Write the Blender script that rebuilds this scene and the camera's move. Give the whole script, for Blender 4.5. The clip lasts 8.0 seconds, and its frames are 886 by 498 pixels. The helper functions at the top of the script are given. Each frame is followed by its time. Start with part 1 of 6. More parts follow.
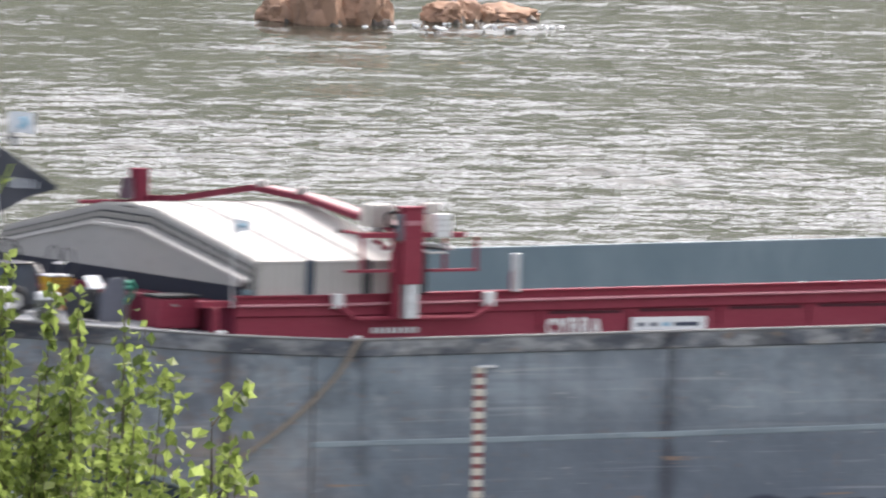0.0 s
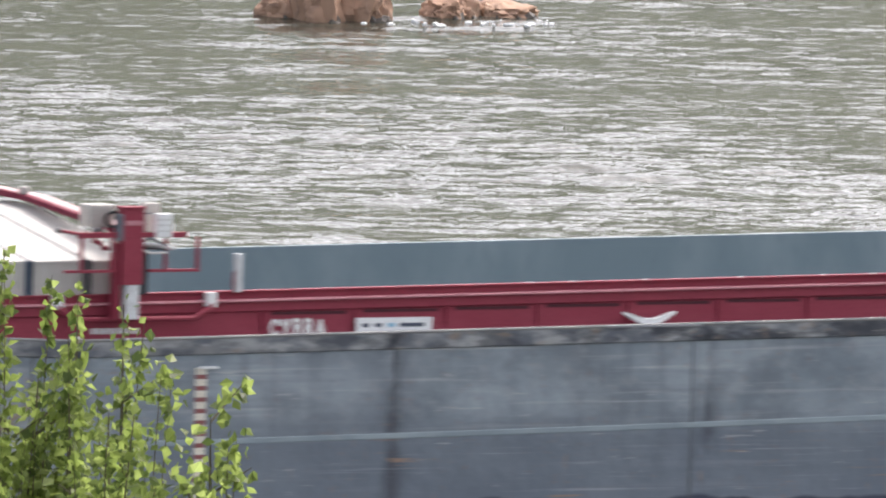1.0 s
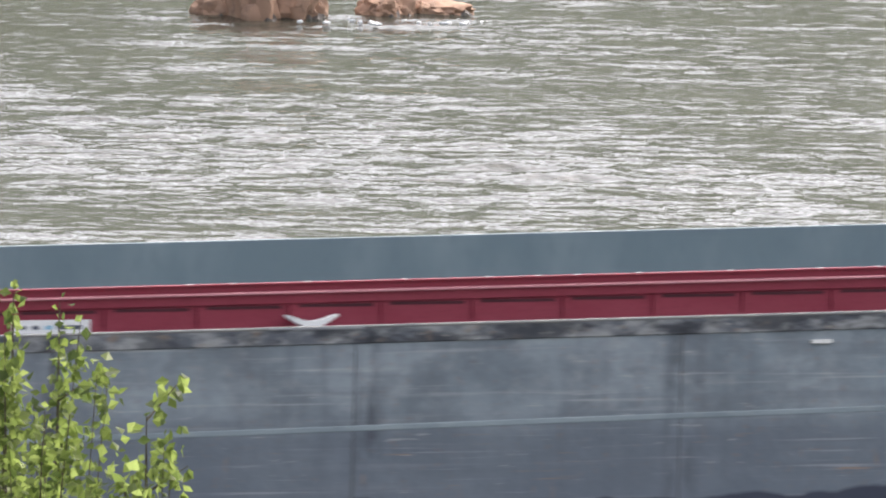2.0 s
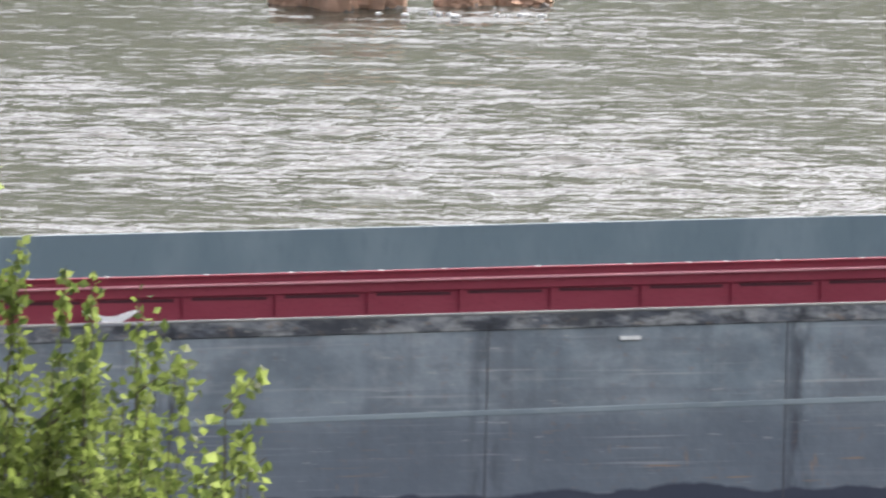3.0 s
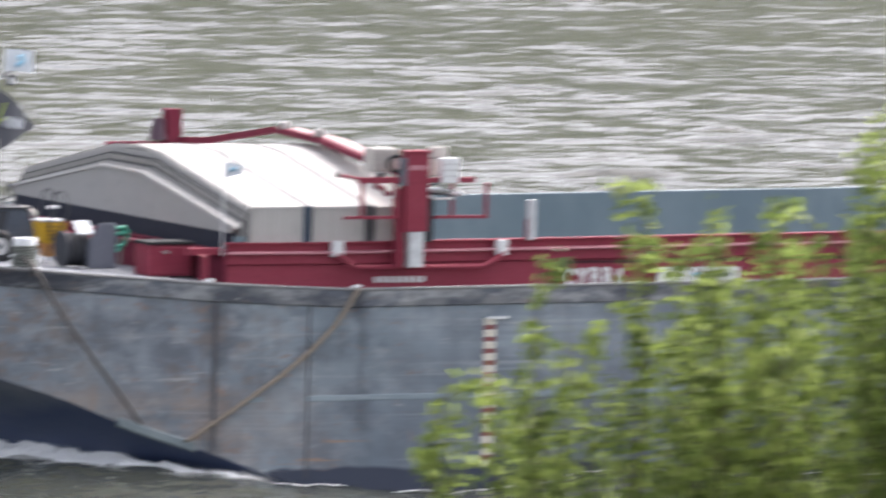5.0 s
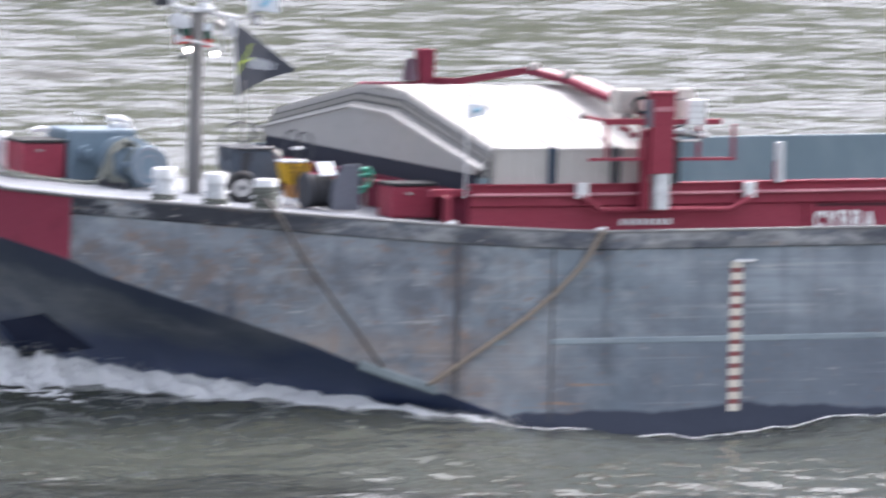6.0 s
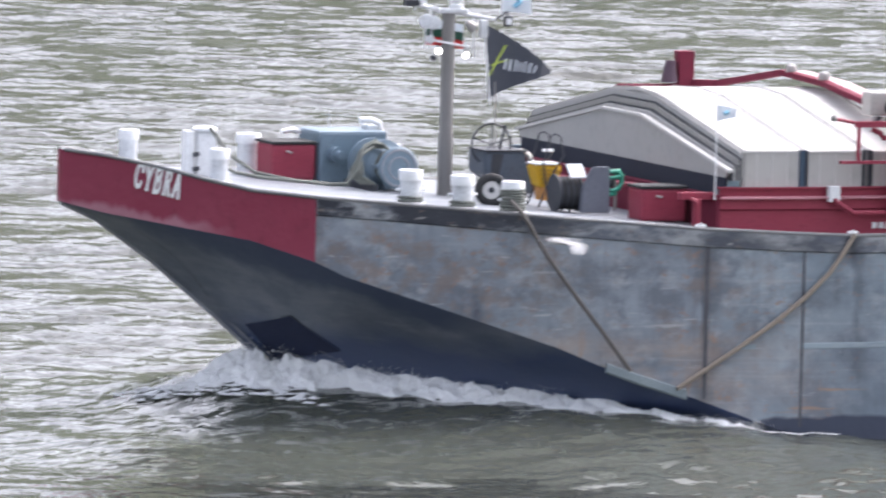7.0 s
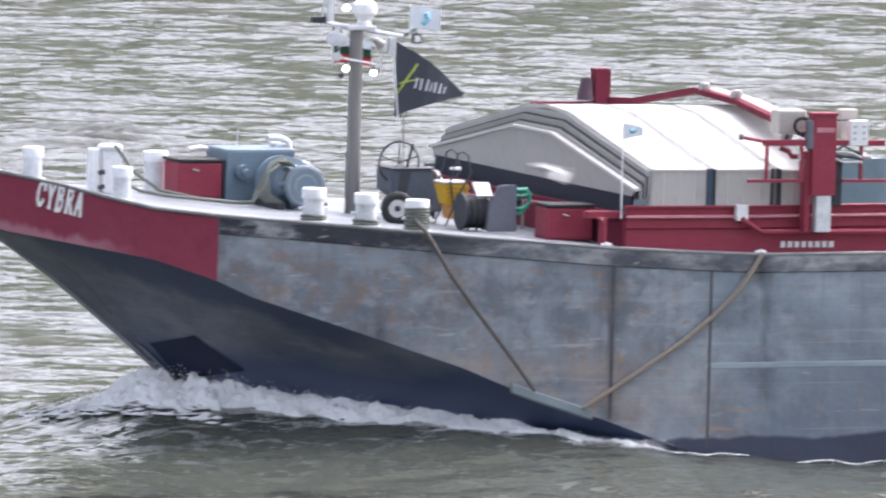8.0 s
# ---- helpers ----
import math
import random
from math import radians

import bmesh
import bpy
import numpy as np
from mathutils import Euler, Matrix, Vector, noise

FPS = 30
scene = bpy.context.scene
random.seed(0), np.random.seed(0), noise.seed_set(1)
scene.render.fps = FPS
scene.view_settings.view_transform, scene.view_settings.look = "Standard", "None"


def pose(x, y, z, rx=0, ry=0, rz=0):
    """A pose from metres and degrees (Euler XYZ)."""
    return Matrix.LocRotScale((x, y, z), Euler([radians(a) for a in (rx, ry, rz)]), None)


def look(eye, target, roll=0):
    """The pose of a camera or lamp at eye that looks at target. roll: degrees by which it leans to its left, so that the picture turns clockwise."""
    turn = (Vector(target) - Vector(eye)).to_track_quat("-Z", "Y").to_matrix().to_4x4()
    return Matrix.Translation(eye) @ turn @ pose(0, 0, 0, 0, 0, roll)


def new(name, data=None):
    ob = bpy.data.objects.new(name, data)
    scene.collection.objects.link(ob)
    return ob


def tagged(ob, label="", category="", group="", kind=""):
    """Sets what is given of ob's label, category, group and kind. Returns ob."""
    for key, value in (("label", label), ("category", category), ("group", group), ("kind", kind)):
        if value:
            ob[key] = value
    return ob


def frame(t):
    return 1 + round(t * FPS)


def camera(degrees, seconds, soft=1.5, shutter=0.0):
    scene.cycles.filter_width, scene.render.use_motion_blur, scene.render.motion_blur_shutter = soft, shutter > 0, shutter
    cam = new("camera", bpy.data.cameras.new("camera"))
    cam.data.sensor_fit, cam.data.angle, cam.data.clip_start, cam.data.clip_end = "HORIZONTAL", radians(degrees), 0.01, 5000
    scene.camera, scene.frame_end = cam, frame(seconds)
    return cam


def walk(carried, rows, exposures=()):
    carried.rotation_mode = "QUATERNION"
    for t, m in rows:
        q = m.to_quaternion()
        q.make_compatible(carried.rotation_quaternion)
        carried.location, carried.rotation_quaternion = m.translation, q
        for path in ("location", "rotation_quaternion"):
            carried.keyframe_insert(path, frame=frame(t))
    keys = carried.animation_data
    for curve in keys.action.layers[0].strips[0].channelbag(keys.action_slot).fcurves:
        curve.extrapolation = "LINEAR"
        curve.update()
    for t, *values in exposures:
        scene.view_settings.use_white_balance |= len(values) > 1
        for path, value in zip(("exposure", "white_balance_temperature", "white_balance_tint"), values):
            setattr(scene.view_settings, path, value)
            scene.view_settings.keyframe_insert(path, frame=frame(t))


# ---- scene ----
# A long-lens view from a hillside down to a river; a barge passes to the left and the camera pans after it.
EYE = Vector((0.0, 0.0, 25.947))
ROLL = 1.51
cam = camera(2.86, 8.0, soft=2.1, shutter=0.75)


def aim(yaw, pitch):
    a, b = radians(yaw), radians(pitch)
    return EYE + 300 * Vector((math.sin(a) * math.cos(b), math.cos(a) * math.cos(b), math.sin(b)))


PAN = [(0.0, 30.344, -3.859), (0.4, 30.417, -3.861), (0.5, 30.420, -3.863), (1.0, 30.348, -3.870), (1.5, 30.501, -3.866),
       (1.7, 30.559, -3.871), (2.8, 30.405, -3.882), (3.0, 30.302, -3.903), (3.1, 30.200, -3.913), (3.2, 29.862, -3.925), (3.5, 29.224, -3.953),
       (3.8, 28.438, -4.011), (4.0, 27.932, -4.045), (4.3, 27.185, -4.075), (4.5, 26.773, -4.102), (4.7, 26.317, -4.141),
       (5.8, 24.245, -4.394), (6.0, 23.895, -4.446), (6.2, 23.402, -4.485), (6.5, 22.683, -4.510), (6.8, 22.220, -4.504),
       (7.0, 22.081, -4.491), (7.2, 21.964, -4.486), (7.5, 21.772, -4.471), (7.97, 21.385, -4.455), (8.0, 21.362, -4.454)]
walk(cam, [(t, look(EYE, aim(yaw, pitch), ROLL)) for t, yaw, pitch in PAN], exposures=[(0.0, 1.46, 6600, 13), (3.4, 1.44, 6600, 13), (4.7, 1.53, 6560, 14), (5.9, 1.74, 6250, 16), (8.0, 1.76, 6250, 16)])

# the barge's frame: s aft from the bow, y across from the near side, z up from the water
SPEED, SHIP_X, SHIP_Y = 5.598, 140.0, 268.03

# ---- light: bright overcast ----
world = bpy.data.worlds.new("world")
scene.world = world
world.use_nodes = True
wn, wl = world.node_tree.nodes, world.node_tree.links
sky = wn.new("ShaderNodeTexSky")
sky.sky_type, sky.sun_disc = "NISHITA", False
sky.sun_elevation, sky.sun_rotation = radians(50), radians(70)
sky.air_density, sky.dust_density, sky.ozone_density = 1.0, 6.0, 1.0
pale = wn.new("ShaderNodeHueSaturation")
pale.inputs["Saturation"].default_value = 0.4
wl.new(sky.outputs[0], pale.inputs["Color"])
wl.new(pale.outputs[0], wn["Background"].inputs["Color"])
wn["Background"].inputs["Strength"].default_value = 0.15
sun = new("sun", bpy.data.lights.new("sun", "SUN"))
sun.data.energy, sun.data.angle, sun.data.color = 0.4, radians(25), (1.0, 0.97, 0.93)
sun.matrix_world = look((0, 0, 0), (-0.60, -0.22, -0.77))


# ---- materials ----
def nodes(name):
    m = bpy.data.materials.new(name)
    m.use_nodes = True
    return m, m.node_tree.nodes, m.node_tree.links, m.node_tree.nodes["Principled BSDF"]


def noise_fac(n, l, scale, detail=4.0, stretch=(1, 1, 1), lo=0.4, hi=0.6, rough=0.55):
    tc = n.new("ShaderNodeTexCoord")
    mp = n.new("ShaderNodeMapping")
    mp.inputs["Scale"].default_value = stretch
    l.new(tc.outputs["Object"], mp.inputs["Vector"])
    tex = n.new("ShaderNodeTexNoise")
    tex.inputs["Scale"].default_value, tex.inputs["Detail"].default_value = scale, detail
    tex.inputs["Roughness"].default_value = rough
    l.new(mp.outputs[0], tex.inputs["Vector"])
    mr = n.new("ShaderNodeMapRange")
    mr.inputs["From Min"].default_value, mr.inputs["From Max"].default_value = lo, hi
    l.new(tex.outputs["Fac"], mr.inputs["Value"])
    return mr.outputs[0]


def mix(n, l, fac, a, b):
    mx = n.new("ShaderNodeMix")
    mx.data_type = "RGBA"
    if isinstance(fac, float):
        mx.inputs["Factor"].default_value = fac
    else:
        l.new(fac, mx.inputs["Factor"])
    for key, v in (("A", a), ("B", b)):
        if isinstance(v, tuple):
            mx.inputs[{"A": 6, "B": 7}[key]].default_value = (*v, 1)
        else:
            l.new(v, mx.inputs[{"A": 6, "B": 7}[key]])
    return mx.outputs[2]


def times(n, l, a, k):
    m = n.new("ShaderNodeMath")
    m.operation = "MULTIPLY"
    l.new(a, m.inputs[0])
    if isinstance(k, float):
        m.inputs[1].default_value = k
    else:
        l.new(k, m.inputs[1])
    return m.outputs[0]


def bump(n, l, b, fac, strength, dist):
    bp = n.new("ShaderNodeBump")
    bp.inputs["Strength"].default_value, bp.inputs["Distance"].default_value = strength, dist
    l.new(fac, bp.inputs["Height"])
    l.new(bp.outputs[0], b.inputs["Normal"])


def painted(name, base, worn, dirt, rough=0.5, metal=0.0, scale=1.5, streak=(1, 1, 1), wear=0.5, relief=0.004, edge=(0.38, 0.68)):
    """Paint with a second tone in broad patches, finer dirt on top and slight relief."""
    m, n, l, b = nodes(name)
    broad = noise_fac(n, l, scale, 5, streak, *edge)
    fine = noise_fac(n, l, scale * 7, 6, streak, 0.5, 0.75)
    c = mix(n, l, times(n, l, broad, wear), base, worn)
    c = mix(n, l, times(n, l, fine, 0.55), c, dirt)
    l.new(c, b.inputs["Base Color"])
    b.inputs["Roughness"].default_value, b.inputs["Metallic"].default_value = rough, metal
    bump(n, l, b, fine, 0.5, relief)
    return m


def along_ship(n, l, points):
    """A factor that follows the distance from the bow; points: (metres, factor), in order."""
    tc = n.new("ShaderNodeTexCoord")
    sep = n.new("ShaderNodeSeparateXYZ")
    l.new(tc.outputs["Object"], sep.inputs[0])
    return ramp_of(n, l, sep.outputs[0], points)


def up_ship(n, l, points):
    """A factor that follows the height over the water."""
    tc = n.new("ShaderNodeTexCoord")
    sep = n.new("ShaderNodeSeparateXYZ")
    l.new(tc.outputs["Object"], sep.inputs[0])
    return ramp_of(n, l, sep.outputs[2], points)


def ramp_of(n, l, value, points):
    first, last = points[0][0], points[-1][0]
    mr = n.new("ShaderNodeMapRange")
    mr.inputs["From Min"].default_value, mr.inputs["From Max"].default_value = first, last
    l.new(value, mr.inputs["Value"])
    ramp = n.new("ShaderNodeValToRGB")
    el = ramp.color_ramp.elements
    while len(el) < len(points):
        el.new(0.5)
    for e, (x, v) in zip(el, points):
        e.position, e.color = (x - first) / (last - first), (v, v, v, 1)
    l.new(mr.outputs[0], ramp.inputs[0])
    return ramp.outputs[0]


def plate_tone(n, l, length, shift):
    """A tone of its own for each plate along the side."""
    tc = n.new("ShaderNodeTexCoord")
    sep = n.new("ShaderNodeSeparateXYZ")
    l.new(tc.outputs["Object"], sep.inputs[0])
    k = n.new("ShaderNodeMath")
    k.operation = "MULTIPLY_ADD"
    k.inputs[1].default_value, k.inputs[2].default_value = 1 / length, shift
    l.new(sep.outputs[0], k.inputs[0])
    fl = n.new("ShaderNodeMath")
    fl.operation = "FLOOR"
    l.new(k.outputs[0], fl.inputs[0])
    w = n.new("ShaderNodeTexWhiteNoise")
    w.noise_dimensions = "1D"
    l.new(fl.outputs[0], w.inputs["W"])
    return w.outputs["Value"]


def joint_stain(n, l, period, shift, width):
    """1 at the plate joints, fading sideways."""
    tc = n.new("ShaderNodeTexCoord")
    sep = n.new("ShaderNodeSeparateXYZ")
    l.new(tc.outputs["Object"], sep.inputs[0])
    off = n.new("ShaderNodeMath")
    off.inputs[1].default_value = shift
    l.new(sep.outputs[0], off.inputs[0])
    wrap = n.new("ShaderNodeMath")
    wrap.operation = "PINGPONG"
    wrap.inputs[1].default_value = period / 2
    l.new(off.outputs[0], wrap.inputs[0])
    mr = n.new("ShaderNodeMapRange")
    mr.inputs["From Min"].default_value, mr.inputs["From Max"].default_value = width, 0.02
    l.new(wrap.outputs[0], mr.inputs["Value"])
    return mr.outputs[0]


def side_paint():
    """Weathered blue-grey plating: plates of uneven tone, smudges, runs, rust, scraped lines and dark bottom paint at the water."""
    m, n, l, b = nodes("hull_steel")
    N = lambda *a: noise_fac(n, l, *a)
    X = lambda *a: times(n, l, *a)
    fore = along_ship(n, l, [(12.2, 1.0), (15.5, 0.0)])
    c = mix(n, l, N(0.55, 5, (0.8, 1, 1.2), 0.38, 0.6), (0.192, 0.24, 0.282), (0.32, 0.378, 0.42))
    c = mix(n, l, X(fore, 0.3), c, (0.265, 0.265, 0.285))
    c = mix(n, l, X(plate_tone(n, l, 3.2, 0.05), 0.4), c, (0.21, 0.225, 0.262))
    # smudges at three sizes, broader along the parallel side
    c = mix(n, l, X(N(0.8, 7, (0.7, 1, 1.0), 0.46, 0.6, 0.62), 0.5), c, (0.13, 0.155, 0.185))
    c = mix(n, l, X(X(N(1.7, 8, (0.75, 1, 0.8), 0.47, 0.6, 0.66), along_ship(n, l, [(13, 1.0), (17, 0.45)])), 0.62), c, (0.108, 0.118, 0.142))
    c = mix(n, l, X(X(N(2.6, 8, (0.6, 1, 1.0), 0.52, 0.64, 0.64), along_ship(n, l, [(13, 1.0), (17, 0.5)])), 0.42), c, (0.45, 0.465, 0.48))
    c = mix(n, l, X(X(N(1.5, 6, (0.1, 1, 2.6), 0.53, 0.66), along_ship(n, l, [(13, 0.1), (18, 1.0)])), 0.5), c, (0.16, 0.18, 0.215))
    c = mix(n, l, X(X(N(2.2, 5, (0.09, 1, 3.6), 0.57, 0.68), along_ship(n, l, [(12, 0.25), (18, 1.0)])), 0.5), c, (0.46, 0.48, 0.5))
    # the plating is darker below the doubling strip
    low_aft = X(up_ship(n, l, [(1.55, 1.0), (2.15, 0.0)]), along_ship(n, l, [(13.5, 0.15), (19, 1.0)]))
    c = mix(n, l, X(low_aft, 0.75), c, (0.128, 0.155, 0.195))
    # runs and stains down from the deck edge
    c = mix(n, l, X(X(N(1.7, 4, (1.7, 1, 0.1), 0.54, 0.66), up_ship(n, l, [(0.8, 0.3), (3.2, 1.0)])), 0.3), c, (0.1, 0.11, 0.135))
    c = mix(n, l, X(X(joint_stain(n, l, 6.4, -34.4 + 64.0, 0.42), N(1.5, 6, (1.4, 1, 0.5), 0.47, 0.6)), 0.85), c, (0.062, 0.07, 0.09))
    c = mix(n, l, X(X(joint_stain(n, l, 6.4, -12.65 + 64.0, 0.28), X(fore, N(2.2, 5, (2.0, 1, 0.4), 0.38, 0.54))), 0.85), c, (0.07, 0.072, 0.085))
    # rust: blotches on the turn of the bow, thin strokes along and down elsewhere
    blotch = X(N(2.4, 9, (0.9, 1, 1.2), 0.47, 0.6, 0.68), N(0.5, 3, (1, 1, 1), 0.4, 0.54))
    c = mix(n, l, X(X(blotch, fore), 0.6), c, (0.2, 0.15, 0.125))
    specks = X(N(5.5, 8, (0.8, 1, 1.3), 0.56, 0.66, 0.65), N(0.9, 3, (1, 1, 1), 0.44, 0.56))
    c = mix(n, l, X(X(specks, along_ship(n, l, [(13, 0.9), (18, 0.35)])), 0.75), c, (0.3, 0.165, 0.1))
    low = up_ship(n, l, [(1.3, 1.0), (2.0, 0.0)])
    along = X(N(1.1, 4, (0.35, 1, 9.0), 0.61, 0.67), N(0.9, 2, (1, 1, 1.5), 0.48, 0.56))
    down = X(N(1.4, 3, (3.2, 1, 0.5), 0.65, 0.7), N(0.8, 2, (1, 1, 1.2), 0.45, 0.55))
    for f in (along, down):
        c = mix(n, l, X(X(f, low), 0.8), c, (0.32, 0.215, 0.155))
    c = mix(n, l, X(X(N(2.2, 5, (0.1, 1, 6.0), 0.6, 0.68), low), 0.6), c, (0.35, 0.37, 0.4))
    # tan rubbed band low on the turn of the bow
    tan = X(X(up_ship(n, l, [(0.6, 0.5), (1.1, 1.0), (1.5, 1.0), (1.9, 0.0)]), fore), N(1.3, 7, (0.6, 1, 1.3), 0.38, 0.6))
    c = mix(n, l, X(tan, 0.75), c, (0.38, 0.31, 0.265))
    # pale scratches
    c = mix(n, l, X(N(3.4, 6, (0.25, 1, 3.0), 0.63, 0.68, 0.6), 0.5), c, (0.46, 0.46, 0.46))
    # dark bottom paint below a wavering line
    tc = n.new("ShaderNodeTexCoord")
    sep = n.new("ShaderNodeSeparateXYZ")
    l.new(tc.outputs["Object"], sep.inputs[0])
    sub = n.new("ShaderNodeMath")
    sub.operation = "SUBTRACT"
    l.new(X(N(0.8, 6, (0.6, 1, 0.3), 0.25, 0.75), 0.35), sub.inputs[0])
    l.new(sep.outputs[2], sub.inputs[1])
    edge = n.new("ShaderNodeMapRange")
    edge.inputs["From Min"].default_value, edge.inputs["From Max"].default_value = -0.3, -0.24
    l.new(sub.outputs[0], edge.inputs["Value"])
    c = mix(n, l, edge.outputs[0], c, (0.045, 0.055, 0.085))
    l.new(c, b.inputs["Base Color"])
    b.inputs["Roughness"].default_value, b.inputs["Specular IOR Level"].default_value = 0.55, 0.35
    bump(n, l, b, N(1.1, 5, (0.8, 1, 0.8), 0.2, 0.8), 0.6, 0.04)
    return m


def bottom_paint(name, fore, aft_line, wave, murk):
    """Scuffed bottom plating: worn grey-green over navy, dark along the chine and below a wavering line."""
    m, n, l, b = nodes(name)
    c = mix(n, l, noise_fac(n, l, 0.8, 7, (0.7, 1, 1.1), 0.4, 0.62), (0.215, 0.215, 0.25), (0.365, 0.36, 0.395))
    c = mix(n, l, times(n, l, noise_fac(n, l, 1.7, 9, (0.9, 1, 0.9), 0.47, 0.6, 0.65), 0.75), c, (0.115, 0.122, 0.155))
    c = mix(n, l, times(n, l, noise_fac(n, l, 4.2, 8, (0.6, 1, 1.3), 0.52, 0.66, 0.65), 0.45), c, (0.38, 0.38, 0.395))
    c = mix(n, l, times(n, l, noise_fac(n, l, 2.5, 5, (0.1, 1, 4.0), 0.54, 0.68), 0.65), c, (0.42, 0.42, 0.43))
    c = mix(n, l, times(n, l, noise_fac(n, l, 1.1, 7, (0.45, 1, 2.6), 0.52, 0.68), 0.7), c, (0.1, 0.106, 0.128))
    c = mix(n, l, times(n, l, noise_fac(n, l, 1.1, 4, (1.0, 1, 0.06), 0.5, 0.62), 0.14), c, (0.1, 0.1, 0.125))
    tc2 = n.new("ShaderNodeTexCoord")
    sep2 = n.new("ShaderNodeSeparateXYZ")
    l.new(tc2.outputs["Object"], sep2.inputs[0])
    tide = n.new("ShaderNodeMapRange")
    for key, v in (("From Min", 2.0), ("From Max", 1.75), ("To Min", 0.0), ("To Max", 0.75)):
        tide.inputs[key].default_value = v
    l.new(sep2.outputs[2], tide.inputs["Value"])
    aft = n.new("ShaderNodeMapRange")
    aft.inputs["From Min"].default_value, aft.inputs["From Max"].default_value = 13.5, 21.0
    l.new(sep2.outputs[0], aft.inputs["Value"])
    mid = mix(n, l, noise_fac(n, l, 0.45, 6, (0.35, 1, 1.3), 0.35, 0.65), (0.185, 0.222, 0.25), (0.29, 0.322, 0.35))
    mid = mix(n, l, times(n, l, noise_fac(n, l, 1.6, 7, (0.14, 1, 2.2), 0.5, 0.64), 0.65), mid, (0.15, 0.165, 0.195))
    mid = mix(n, l, times(n, l, noise_fac(n, l, 3.0, 6, (0.1, 1, 3.0), 0.58, 0.7), 0.5), mid, (0.36, 0.375, 0.4))
    mid = mix(n, l, times(n, l, noise_fac(n, l, 0.7, 5, (1.4, 1, 0.7), 0.56, 0.66), 0.4), mid, (0.13, 0.14, 0.17))
    c = mix(n, l, times(n, l, aft.outputs[0], 0.85), c, mid)
    c = mix(n, l, times(n, l, tide.outputs[0], aft.outputs[0]), c, (0.135, 0.148, 0.185))
    fore_only = n.new("ShaderNodeMapRange")
    for key, v in (("From Min", 13.5), ("From Max", 21.0), ("To Min", 0.22), ("To Max", 0.08)):
        fore_only.inputs[key].default_value = v
    l.new(sep2.outputs[0], fore_only.inputs["Value"])
    c = mix(n, l, times(n, l, noise_fac(n, l, 3.2, 7, (1.6, 1, 0.12), 0.54, 0.68), fore_only.outputs[0]), c, (0.085, 0.085, 0.1))
    tc = n.new("ShaderNodeTexCoord")
    sep = n.new("ShaderNodeSeparateXYZ")
    l.new(tc.outputs["Object"], sep.inputs[0])
    line = n.new("ShaderNodeMapRange")
    for key, v in (("From Min", 7.0), ("From Max", 13.5), ("To Min", fore), ("To Max", aft_line)):
        line.inputs[key].default_value = v
    l.new(sep.outputs[0], line.inputs["Value"])
    waver = times(n, l, noise_fac(n, l, 0.8, 6, (0.6, 1, 0.3), 0.25, 0.75), wave)
    add = n.new("ShaderNodeMath")
    l.new(line.outputs[0], add.inputs[0])
    l.new(waver, add.inputs[1])
    sub = n.new("ShaderNodeMath")
    sub.operation = "SUBTRACT"
    l.new(add.outputs[0], sub.inputs[0])
    l.new(sep.outputs[2], sub.inputs[1])
    edge = n.new("ShaderNodeMapRange")
    edge.inputs["From Min"].default_value, edge.inputs["From Max"].default_value = -0.1, 0.3
    l.new(sub.outputs[0], edge.inputs["Value"])
    c = mix(n, l, 0.7, c, (0.12, 0.145, 0.185))
    c = mix(n, l, times(n, l, noise_fac(n, l, 0.42, 4, (0.7, 1, 1.5), 0.47, 0.56), 0.5 * murk), c, (0.05, 0.065, 0.11))
    # bottom paint carried up along the chine, scuffed off further aft
    chine = n.new("ShaderNodeMath")
    chine.operation = "MULTIPLY_ADD"
    chine.inputs[1].default_value, chine.inputs[2].default_value = 0.335, -4.62
    l.new(sep.outputs[0], chine.inputs[0])
    gap = n.new("ShaderNodeMath")
    l.new(chine.outputs[0], gap.inputs[0])
    l.new(sep.outputs[2], gap.inputs[1])
    rag = n.new("ShaderNodeMath")
    l.new(gap.outputs[0], rag.inputs[0])
    l.new(times(n, l, noise_fac(n, l, 1.1, 5, (0.6, 1, 1), 0.25, 0.75), 0.35), rag.inputs[1])
    band = n.new("ShaderNodeMapRange")
    band.inputs["From Min"].default_value, band.inputs["From Max"].default_value = 0.12, 0.26
    l.new(rag.outputs[0], band.inputs["Value"])
    span = n.new("ShaderNodeMapRange")
    span.inputs["From Min"].default_value, span.inputs["From Max"].default_value = 9.6, 8.4
    l.new(sep.outputs[0], span.inputs["Value"])
    c = mix(n, l, times(n, l, times(n, l, band.outputs[0], span.outputs[0]), 0.85), c, (0.052, 0.072, 0.13))
    c = mix(n, l, edge.outputs[0], c, (0.05, 0.075, 0.16))
    l.new(c, b.inputs["Base Color"])
    b.inputs["Roughness"].default_value = 0.5
    bump(n, l, b, noise_fac(n, l, 1.6, 5, (0.8, 1, 0.8), 0.2, 0.8), 0.5, 0.03)
    return m


